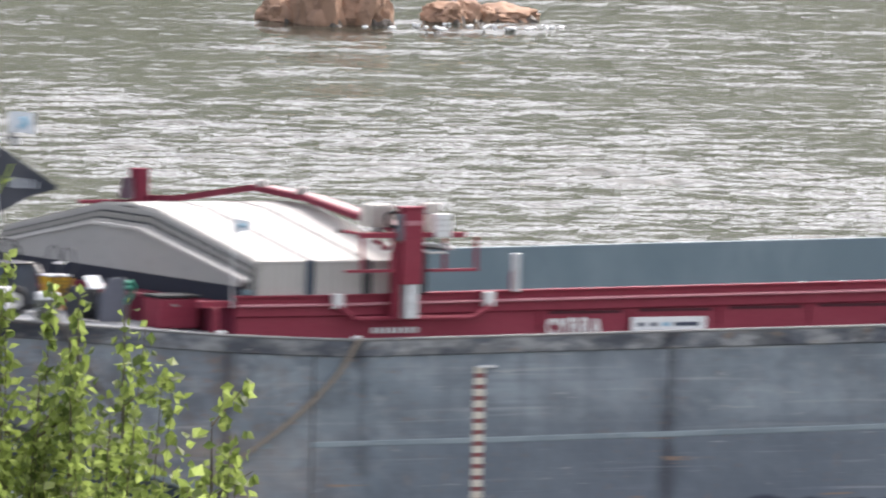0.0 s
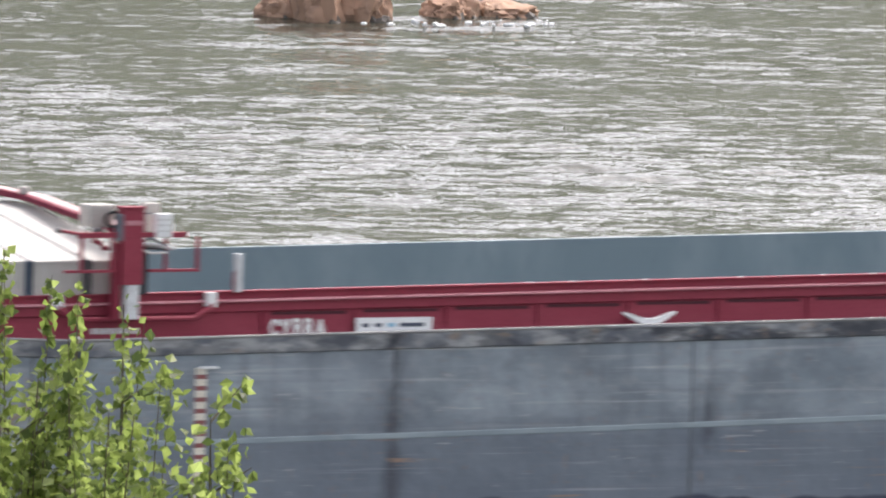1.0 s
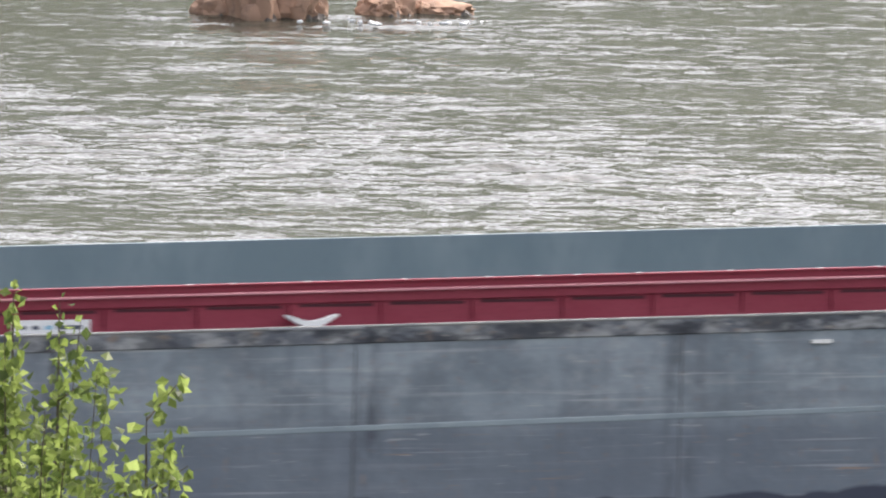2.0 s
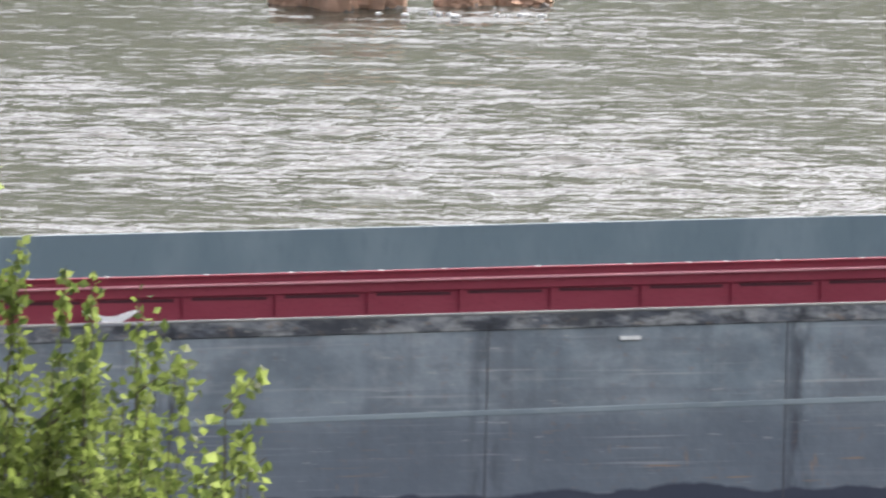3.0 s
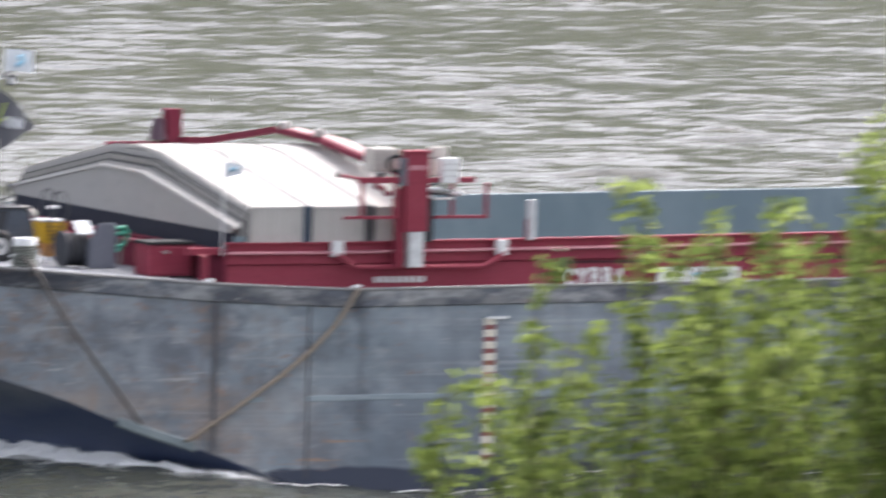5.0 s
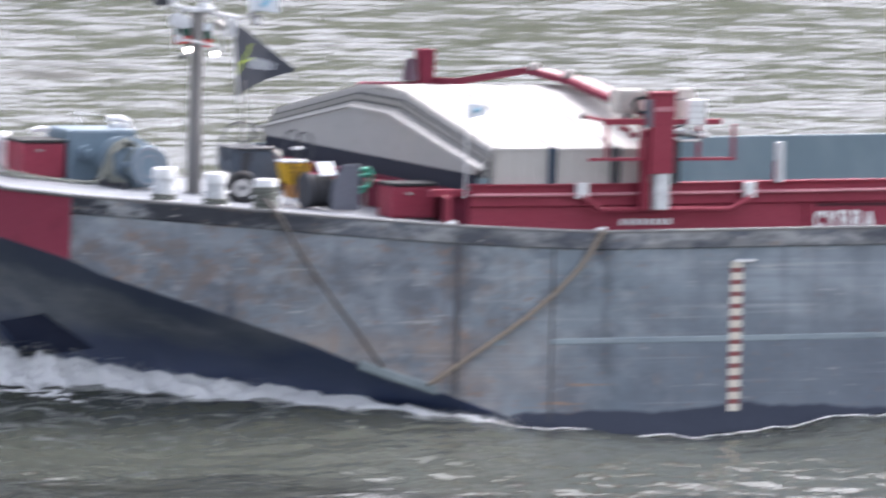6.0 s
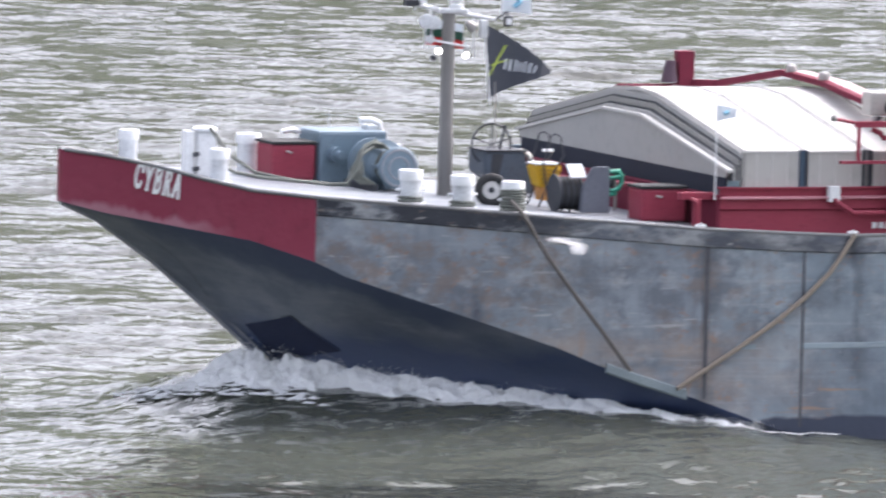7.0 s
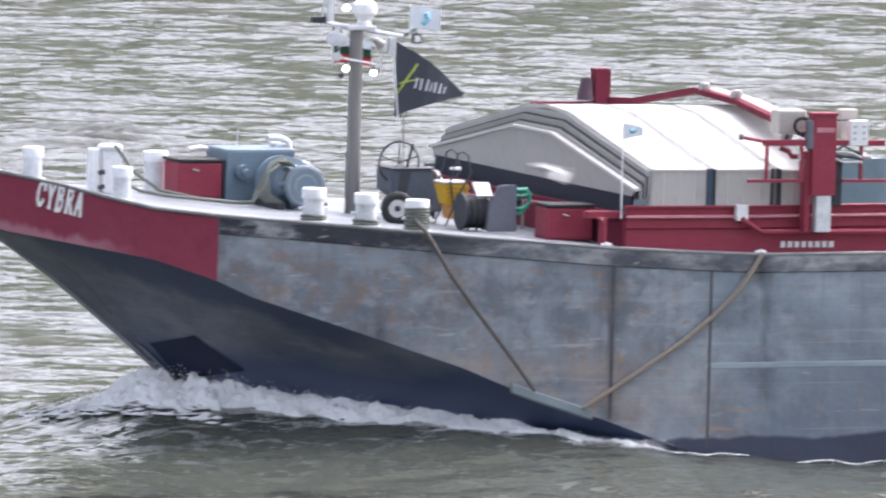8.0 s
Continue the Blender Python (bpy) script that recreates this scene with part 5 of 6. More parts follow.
def pennant():
    """A triangular pennant in five stiff strips, hinged one to the next."""
    ob = aboard("pennant_flag", (9.92, 2.86, 6.08), "dark triangular pennant with a pale green and white mark", "flag", "flags")
    bm = B()
    tube(bm, [(9.84, 2.86, 6.80), (9.99, 2.86, 5.36)], 0.014, 8)
    part("staff", bm, WHITE, ob, smooth=True)
    strips = []
    # it hangs from the end of the mast arm
    ob["bx"], ob["by"], ob["bz"] = 9.92, 2.86, 6.08
    for i in range(STRIPS):
        bm = B()
        rows = []
        for k in range(5):
            u = (i + k / 4 * 1.04) / STRIPS
            bulge = 0.012 * math.sin(math.pi * min(1, u))
            top, low = 6.70 - 0.62 * u + bulge * 0.8, 5.47 + 0.55 * u - bulge * 0.4
            if u >= 1:
                top, low = 6.09, 6.01
            x = STRIP * k / 4 * 1.04
            slope = 0.1 * (1 - k / 4) if i == 0 else 0.0
            rows.append([(9.92 + x - slope * (z - 6.08), 2.86 + d, z) for d in (-0.004, 0.004) for z in (top, 0.5 * (top + low), low)[::1 if d < 0 else -1]])
        loft(bm, rows, caps=True)
        strip = part("cloth_strip", bm, FLAG_DARK, ob)
        strips.append(strip)
        marks = {0: [((0.06, 5.86), (0.17, 6.06), LIME, 0.016), ((0.17, 6.06), (0.262, 6.22), LIME, 0.02), ((0.08, 6.03), (0.262, 6.09), LIME, 0.014)],
                 1: [((0.0, 6.22), (0.08, 6.38), LIME, 0.02), ((0.0, 6.09), (0.16, 6.14), LIME, 0.012), ((0.1, 5.98), (0.12, 6.16), FLAG_PALE, 0.018), ((0.2, 5.96), (0.21, 6.15), FLAG_PALE, 0.02)],
                 2: [((0.04, 5.96), (0.06, 6.15), FLAG_PALE, 0.02), ((0.13, 5.97), (0.14, 6.12), FLAG_PALE, 0.016), ((0.21, 5.96), (0.22, 6.14), FLAG_PALE, 0.018)],
                 3: [((0.04, 5.96), (0.06, 6.13), FLAG_PALE, 0.018), ((0.14, 5.98), (0.17, 6.1), FLAG_PALE, 0.014)]}
        for (x0, z0), (x1, z1), m, r in marks.get(i, []):
            bm = B()
            tube(bm, [(9.92 + x0, 2.853, z0), (9.92 + x1, 2.853, z1)], r, 5)
            part("print_bar", bm, m, strip)
    ob["bx"], ob["by"], ob["bz"] = 10.61, 4.9, 5.93
    return strips


def wave_pennant(strips):
    """Wind runs along the pennant: every strip swings on the end of the one before."""
    rows = [[] for q in strips]
    for k in range(81):
        t = 0.1 * k
        x = y = z = 0.0
        for i in range(len(strips)):
            gust = float(np.interp(t, [0, 1, 2, 3, 4, 5, 6.0, 6.3, 6.6, 6.8, 7.0, 7.3, 7.5, 7.8, 8.0], [12, 24, 6, 26, 10, 28, 23, 18, 20, 2, 16, 31, 24, -7, 5]))
            turn = math.radians(gust + (1.5 + 5 * i) * math.sin(10.5 * t - 1.05 * i + 2.2))
            lift = float(np.interp(t, [0, 2, 4, 6.0, 6.6, 6.8, 7.0, 7.2, 7.5, 7.8, 8.0], [4, 8, 3, 5, -6, -1, 5, 11, 7, 3, 8]))
            dip = math.radians(lift + 0.8 * i + 2 * math.sin(6.1 * t - i))
            rows[i].append((t, pose(x, y, z, 0, math.degrees(dip), math.degrees(turn))))
            x += STRIP * math.cos(turn) * math.cos(dip)
            y += STRIP * math.sin(turn) * math.cos(dip)
            z -= STRIP * math.sin(dip)
    for strip, r in zip(strips, rows):
        walk(strip, r)


PENNANT = pennant()
flag("small_flag", (10.86, 4.9, 7.14), (10.86, 4.9, 6.77), (0.55, 0.05, 0.0), 0.04, 0.0, FLAG_PALE, "pale flag with a light blue field on the mast arm", [(10.85, 4.9, 6.64), (10.85, 4.9, 7.19)],
     [([(11.06, 4.875, 6.86), (11.16, 4.875, 6.94), (11.11, 4.875, 7.04)], 0.05, SKYBLUE)])
flag("courtesy_flag", (9.57, 5.08, 6.49), (9.57, 5.08, 6.35), (0.68, 0.0, -0.03), 0.03, 0.0, CLOTH_GREEN, "small flag striped white, green and red behind the mast", [(9.56, 5.08, 6.14), (9.56, 5.08, 6.7)])
for k, (stripe, z) in enumerate(((CLOTH_RED, 6.35), (FLAG_PALE, 6.62))):
    part("stripe", cloth(B(), (9.57, 5.08, z), (9.57, 5.08, z - 0.135), (0.68, 0.0, -0.03), 0.03, 0.0), stripe, ABOARD[-1], smooth=True)
flag("marker_flag", (12.87, 0.34, 5.55), (12.87, 0.34, 5.28), (0.36, 0.02, 0.03), 0.03, 0.5, FLAG_PALE, "thin white staff with a tiny pale flag", [(12.86, 0.34, 3.98), (12.86, 0.34, 5.74)],
     [([(12.98, 0.32, 5.42), (13.06, 0.32, 5.44)], 0.04, SKYBLUE)])


# ---- gear between mast and hatch ----
def spoked_wheel(bm, c, r, thick, spokes, axis=(0, 1, 0)):
    ring(bm, c, axis, r, thick, 28, 6)
    for j in range(spokes):
        a = math.pi * 2 * j / spokes + 0.3
        tube(bm, [c, (c[0] + r * math.cos(a), c[1], c[2] + r * math.sin(a))], thick * 0.6, 5)
    return bm


def gear():
    z = edge_z(10.3) + 0.012
    ob = aboard("deck_machine", (10.75, 4.4, z), "dark blue-grey machine with a large spoked hand wheel", "machine")
    bm = B()
    loft(bm, [[(10.29, y, 4.50), (11.0, y, 4.50), (11.2, y, z + 0.12), (10.86, y, z + 0.12), (10.5, y, 4.04), (10.3, y, 4.12)] for y in (4.1, 4.85)], caps=True)
    bmesh.ops.bevel(bm, geom=bm.edges[:], offset=0.025, segments=2, affect="EDGES")
    part("body", bm, MACHINE, ob)
    bm = B()
    loft(bm, [[(10.42, y, 4.46), (10.62, y, 4.46), (10.54, y, 4.08), (10.40, y, 4.12)] for y in (4.085, 4.1)], caps=True)
    part("side_panel", bm, DARK, ob, "dark panel on the casing")
    bm = B()
    box(bm, 10.28, 11.04, 4.06, 4.9, 4.50, 4.525, 0.008)
    part("lid", bm, DARK, ob, "dark lid")
    part("hand_wheel", spoked_wheel(B(), (10.50, 4.35, 4.60), 0.35, 0.019, 5), DARK, ob, "thin dark spoked wheel", smooth=True)
    bm = B()
    tube(bm, [(10.62, 4.3, 4.5), (10.72, 4.3, 4.92)], 0.024, 6)
    part("lever", bm, DARK, ob, "dark upright lever")
    bm = B()
    tube(bm, [(11.0, 4.3, 4.5), (11.1, 4.2, 4.44), (11.22, 4.1, 4.2)], 0.05, 8)
    part("exhaust", bm, RIM, ob, "pale bent pipe", smooth=True)
    for q in (10.6, 11.05):
        bm = B()
        box(bm, q - 0.06, q + 0.06, 4.2, 4.75, z, z + 0.2, 0.01)
        part("foot", bm, DARK, ob)

    ob = aboard("spare_wheel", (9.97, 3.0, z), "black rubber tyre on a pale rim", "wheel")
    bm = B()
    ring(bm, (9.97, 3.0, z + 0.27), (0.25, 1, 0), 0.21, 0.072, 26, 10)
    part("tyre", bm, RUBBER, ob, smooth=True)
    bm = B()
    tube(bm, [(9.96, 2.97, z + 0.27), (9.98, 3.03, z + 0.27)], 0.15, 18)
    part("rim", bm, RIM_PALE, ob, "pale wheel rim")
    bm = B()
    tube(bm, [(9.955, 2.95, z + 0.27), (9.965, 2.97, z + 0.27)], 0.05, 12)
    part("hub", bm, DARK, ob)

    z = edge_z(11) + 0.012
    ob = aboard("yellow_pump", (11.1, 3.5, z), "yellow portable pump in a wire frame", "pump")
    bm = B()
    loft(bm, [[(10.88 + d, y, 4.33 - 0.02 * k) for d, y in ((0, 3.3), (0.48, 3.3), (0.48, 3.75), (0, 3.75))] if k == 0 else [(10.98, 3.34, 3.96), (11.29, 3.34, 3.96), (11.29, 3.72, 3.96), (10.98, 3.72, 3.96)] for k in (0, 1)], caps=True)
    bmesh.ops.bevel(bm, geom=bm.edges[:], offset=0.03, segments=2, affect="EDGES")
    body = part("body", bm, YELLOW, ob, "tapered yellow plastic housing")
    for q in range(4):
        bm = B()
        box(bm, 10.94 + 0.02 * q, 11.34 - 0.02 * q, 3.285, 3.31, 4.24 - 0.07 * q, 4.265 - 0.07 * q, 0.004)
        part("rib", bm, YELLOW_DIM, body)
    bm = B()
    box(bm, 10.86, 11.3, 3.28, 3.7, 4.335, 4.37, 0.012)
    part("tray", bm, WHITE_WORN, ob, "pale tray on top")
    bm = B()
    loft(bm, [[(11.0, y, 3.95), (11.22, y, 3.95), (11.3, y, 3.74), (11.04, y, 3.74)] for y in (3.38, 3.66)], caps=True)
    part("base", bm, ORANGE, ob, "orange lower housing")
    for y in (3.27, 3.78):
        bm = B()
        tube(bm, [(10.93, y, z), (11.06, y, 3.95), (11.0, y, 4.38), (11.12, y, 4.82), (11.2, y, 4.86), (11.3, y, 4.8), (11.36, y, 4.5), (11.24, y, 4.3), (11.1, y, 4.05), (11.34, y, z)], 0.016, 6)
        part("side_frame", bm, DARK, ob, "dark bent wire frame", smooth=True)
    bm = B()
    box(bm, 11.1, 11.28, 3.5, 3.58, 4.54, 4.59, 0.01)
    part("handle", bm, WHITE, ob, "white grip")

    ob = aboard("cable_reel", (11.2, 2.5, z), "dark cable reel with a grey side plate", "reel")
    for q in (10.86, 11.26):
        bm = B()
        tube(bm, [(q, 2.45, z + 0.31), (q + 0.03, 2.45, z + 0.31)], 0.31, 26)
        part("flange", bm, DARK, ob, "dark reel flange", smooth=True)
    for q in range(7):
        bm = B()
        ring(bm, (10.92 + 0.052 * q, 2.45, z + 0.31), (1, 0, 0), 0.25, 0.028, 26, 6)
        part("cable_turn", bm, RUBBER if q % 2 else DARK, ob, smooth=True)
    bm = B()
    tube(bm, [(10.88, 2.45, z + 0.31), (11.28, 2.45, z + 0.31)], 0.24, 20)
    part("drum", bm, DARK, ob, smooth=True)
    bm = B()
    loft(bm, [[(11.42, y, 4.40), (11.72, y, 4.40), (11.73, y, z), (11.2, y, z), (11.23, y, 4.04)] for y in (2.1, 2.2)], caps=True)
    bmesh.ops.bevel(bm, geom=bm.edges[:], offset=0.02, segments=2, affect="EDGES")
    part("side_plate", bm, MACHINE_GREY, ob, "blue-grey angled side plate")
    bm = B()
    loft(bm, [[(q, 2.38, 4.43), (q, 2.16, 4.22), (q, 2.18, 4.20), (q, 2.40, 4.41)] for q in (11.04, 11.32)], caps=True)
    part("cover", bm, BRIGHT, ob, "bright bent metal cover")
    bm = B()
    tube(bm, [(11.0, 2.45, z), (11.07, 2.45, z + 0.31), (11.16, 2.45, z)], 0.025, 6)
    part("stand", bm, DARK, ob)

    ob = aboard("hose_coil", (11.95, 2.7, z), "coiled green hose on a stand", "hose")
    bm = B()
    for q, (a, e) in enumerate((((11.74, 4.31), (12.06, 4.30)), ((11.76, 4.19), (12.1, 4.22)), ((11.77, 3.99), (12.06, 4.0)), ((11.78, 3.92), (12.0, 3.93)))):
        tube(bm, [(a[0], 2.5, a[1]), ((a[0] + e[0]) / 2, 2.45, (a[1] + e[1]) / 2 - 0.015), (e[0], 2.52, e[1])], 0.033, 8)
    tube(bm, [(12.02, 2.5, 4.29), (12.1, 2.5, 4.22), (12.1, 2.5, 4.1), (12.02, 2.5, 4.0), (11.9, 2.48, 3.93)], 0.034, 8)
    ring(bm, (11.93, 2.58, 4.1), (0.2, 1, 0.1), 0.17, 0.03, 24, 6)
    part("hose", bm, GREEN, ob, smooth=True)
    for q in (11.84, 12.03):
        bm = B()
        tube(bm, [(q, 2.62, z), (q, 2.62, 4.12)], 0.028, 8)
        part("stand", bm, RIM if q > 12 else DARK, ob)
    bm = B()
    tube(bm, [(11.84, 2.7, 4.1), (12.03, 2.7, 4.1)], 0.09, 12)
    part("reel_core", bm, DARK, ob)

    ob = aboard("whip_aerial", (10.82, 4.7, z), "thin grey whip aerial beside the machine", "aerial")
    bm = B()
    tube(bm, [(10.82, 4.95, z), (10.8, 4.95, 4.9), (10.78, 4.95, 5.6)], 0.012, 6)
    part("rod", bm, RIM, ob)


MACHINE = painted("machine_blue_grey", (0.075, 0.095, 0.125), (0.1, 0.12, 0.15), (0.04, 0.05, 0.07), 0.5, scale=2.5)
MACHINE_GREY = painted("plate_blue_grey", (0.12, 0.13, 0.16), (0.15, 0.16, 0.19), (0.08, 0.085, 0.1), 0.5, scale=2.5)
YELLOW_DIM = painted("dull_yellow_plastic", (0.45, 0.27, 0.03), (0.4, 0.24, 0.03), (0.25, 0.16, 0.04), 0.5, scale=4.0)
BRIGHT = painted("bright_sheet_metal", (0.33, 0.36, 0.4), (0.28, 0.3, 0.34), (0.2, 0.21, 0.24), 0.4, 0.2, scale=3.0)
ORANGE = painted("orange_plastic", (0.6, 0.28, 0.08), (0.5, 0.25, 0.1), (0.3, 0.2, 0.1), 0.5, scale=4.0)
gear()


def fore_rail():
    """Red brackets and stays at the forward coaming corner."""
    bm = B()
    box(bm, 12.3, 12.9, 0.45, 0.6, 3.98, 4.10, 0.01)
    box(bm, 12.5, 12.62, 0.34, 0.44, edge_z(12.5), 4.0, 0.01)
    tube(bm, [(12.55, 0.3, 3.55), (12.53, 0.3, 3.95), (12.45, 0.35, 4.0)], 0.03, 8)
    part("corner_bracket", bm, RED, barge)
    bm = B()
    tube(bm, [(11.6, 5.5, 4.02), (12.6, 2.2, 4.05), (12.85, 0.6, 4.0)], 0.04, 8)
    part("pipe_run", bm, RED, barge, smooth=True)


fore_rail()


# ---- hatch covers ----
def roof(scale_y=1.0, dz=0.0, ridge=0.0):
    """Half section of a cover, eave to eave."""
    pts = [(-4.53, 4.16), (-4.53, 4.79), (-0.95, 5.45 + ridge), (0.0, 5.50 + ridge), (0.95, 5.45 + ridge), (4.53, 4.79), (4.53, 4.16)]
    return [(MID + y * scale_y, z + dz) for y, z in pts]


def cover_shell(bm, s0, s1, outline, t=0.05):
    inner = []
    for y, z in outline:
        k = 1 - t / 4.5
        inner.append((MID + (y - MID) * k, z - (t if z > 4.3 else 0)))
    loop = outline + inner[::-1]
    loft(bm, [[(s, y, z) for y, z in loop] for s in (s0, s1)], caps=True)
    return bm


def hatch_cover(s0, s1, dz, label):
    ob = aboard("hatch_cover", ((s0 + s1) / 2, MID, 4.19 + dz), label, "hatch cover", "hatch covers")
    part("shell", cover_shell(B(), s0, s1, roof(1.0, dz)), COVER, ob, "pale aluminium sheet", smooth=False)
    for s in (s0 + 0.02, s1 - 0.06):
        bm = B()
        pts = roof(1.003, dz + 0.012)
        cover_shell(bm, s, s + 0.04, pts, 0.03)
        part("edge_rib", bm, RIM, ob)
    for k in (1, 2, 3):
        q = s0 + (s1 - s0) * k / 4
        for y0, y1 in ((0.414, 0.42), (9.48, 9.486)):
            bm = B()
            box(bm, q - 0.008, q + 0.008, y0, y1, 4.2 + dz, 4.77 + dz)
            part("side_seam", bm, RIM_PALE, ob)
    bm = B()
    box(bm, s0 + 0.01, s1 - 0.01, 0.405, 0.419, 4.755 + dz, 4.785 + dz, 0.004)
    part("eave_bead", bm, COVER_EDGE, ob)
    bm = B()
    for s in (s0 + 0.2, s1 - 0.2):
        tube(bm, [(s - 0.03, 0.6, 4.15), (s + 0.03, 0.6, 4.15)], 0.05, 10)
    part("roller", bm, DARK, ob)
    return ob


hatch_cover(13.36, 14.45, 0.0, "pale aluminium gabled hatch cover stacked over the forward hold")
hatch_cover(14.48, 15.60, -0.005, "pale aluminium gabled hatch cover beside the others")
hatch_cover(15.63, 16.70, -0.01, "pale aluminium gabled hatch cover beside the crane post")
def cover_seal(s, wide, mat, label):
    """A folded seal: a narrow strip over the roof, pleated flaps down the eaves."""
    ob = aboard("cover_seal", (s, MID, 4.2), label, "seal", "cover seals")
    part("roof_strip", cover_shell(B(), s - 0.02, s + 0.02, roof(0.998, 0.012), 0.05), SEAL_GREY, ob, "thin grey strip over the roof")
    for y0, y1 in ((0.402, 0.43), (9.47, 9.498)):
        for k in range(4):
            bm = B()
            a = s - wide / 2 + wide * k / 4
            loft(bm, [[(a, y0, z), (a + wide / 8, y0 - 0.02 if y0 < 1 else y0 + 0.02, z), (a + wide / 4, y0, z), (a + wide / 4, y1, z), (a, y1, z)] for z in (4.2, 4.5 + 0.01 * (k % 2), 4.8 - 0.02 * (k % 2))], caps=True)
            part("pleat", bm, mat[k % len(mat)], ob)


SEAL_GREY = painted("seal_grey_rubber", (0.2, 0.195, 0.195), (0.26, 0.25, 0.245), (0.13, 0.13, 0.13), 0.85, scale=3.0)
SEAL_BLUE = painted("seal_blue_tarp", (0.09, 0.15, 0.22), (0.14, 0.22, 0.3), (0.05, 0.06, 0.08), 0.8, scale=6.0)
cover_seal(14.465, 0.16, (NAVY, SEAL_BLUE, NAVY, DARK), "blue-grey pleated seal between two hatch covers")
cover_seal(15.615, 0.19, (DARK, SEAL_GREY, DARK, DARK), "dark pleated seal between two hatch covers")


def end_stack():
    """The foremost covers nest in one another: rims stepped back, and a plain gable plate in front."""
    outline = lambda w, e, r: [(MID - w, 4.30), (MID - w, e), (MID - 0.9, r), (MID + 0.9, r), (MID + w, e), (MID + w, 4.30)]
    ob = aboard("nested_cover", (13.12, MID, 4.26), "grey gable plate of the foremost nested hatch cover", "hatch cover", "hatch covers")
    bm = B()
    pts = [(13.10, MID - 4.45, 4.34), (13.10, MID - 4.62, 4.46), (13.10, MID - 0.85, 5.09), (13.10, MID + 0.85, 5.09), (13.10, MID + 4.62, 4.46), (13.10, MID + 4.45, 4.34)]
    loft(bm, [pts, [(13.14, y, z) for _, y, z in pts]], caps=True)
    part("gable_plate", bm, GABLE, ob, "grey aluminium gable plate")
    bm = B()
    edge = [(MID - 4.65, 4.44), (MID - 0.87, 5.08), (MID + 0.87, 5.08), (MID + 4.65, 4.44)]
    loop = edge + [(y, z + 0.045) for y, z in edge[::-1]]
    loft(bm, [[(s, y, z) for y, z in loop] for s in (13.06, 13.16)], caps=True)
    part("gable_rim", bm, RIM_PALE, ob, "pale rolled rim")
    for i, (mat, s0) in enumerate(((DARK, 13.15), (GABLE, 13.19), (DARK, 13.23), (RIM, 13.26), (DARK, 13.30), (GABLE, 13.325))):
        k = i / 5
        ob2 = aboard("nested_cover", (s0, MID, 4.3), "thin nested hatch cover rim, grey aluminium" if mat is not DARK else "dark seal rim between nested hatch covers", "hatch cover", "hatch covers")
        part("shell", cover_shell(B(), s0, s0 + 0.035, outline(4.6 - 0.03 * k, 4.47 + 0.29 * k - (0.03 if mat is DARK else 0), 5.12 + 0.30 * k - (0.03 if mat is DARK else 0)), 0.3 if mat is not DARK else 0.1), mat, ob2)
    # beam under the overhang; its shade is in the paint colour
    bm = B()
    box(bm, 13.105, 13.14, 0.5, 9.4, 3.98, 4.338)
    part("under_beam", bm, BEAM_SHADED_NAVY, ob, "navy beam below the gable, its colour darkened for shade")


end_stack()


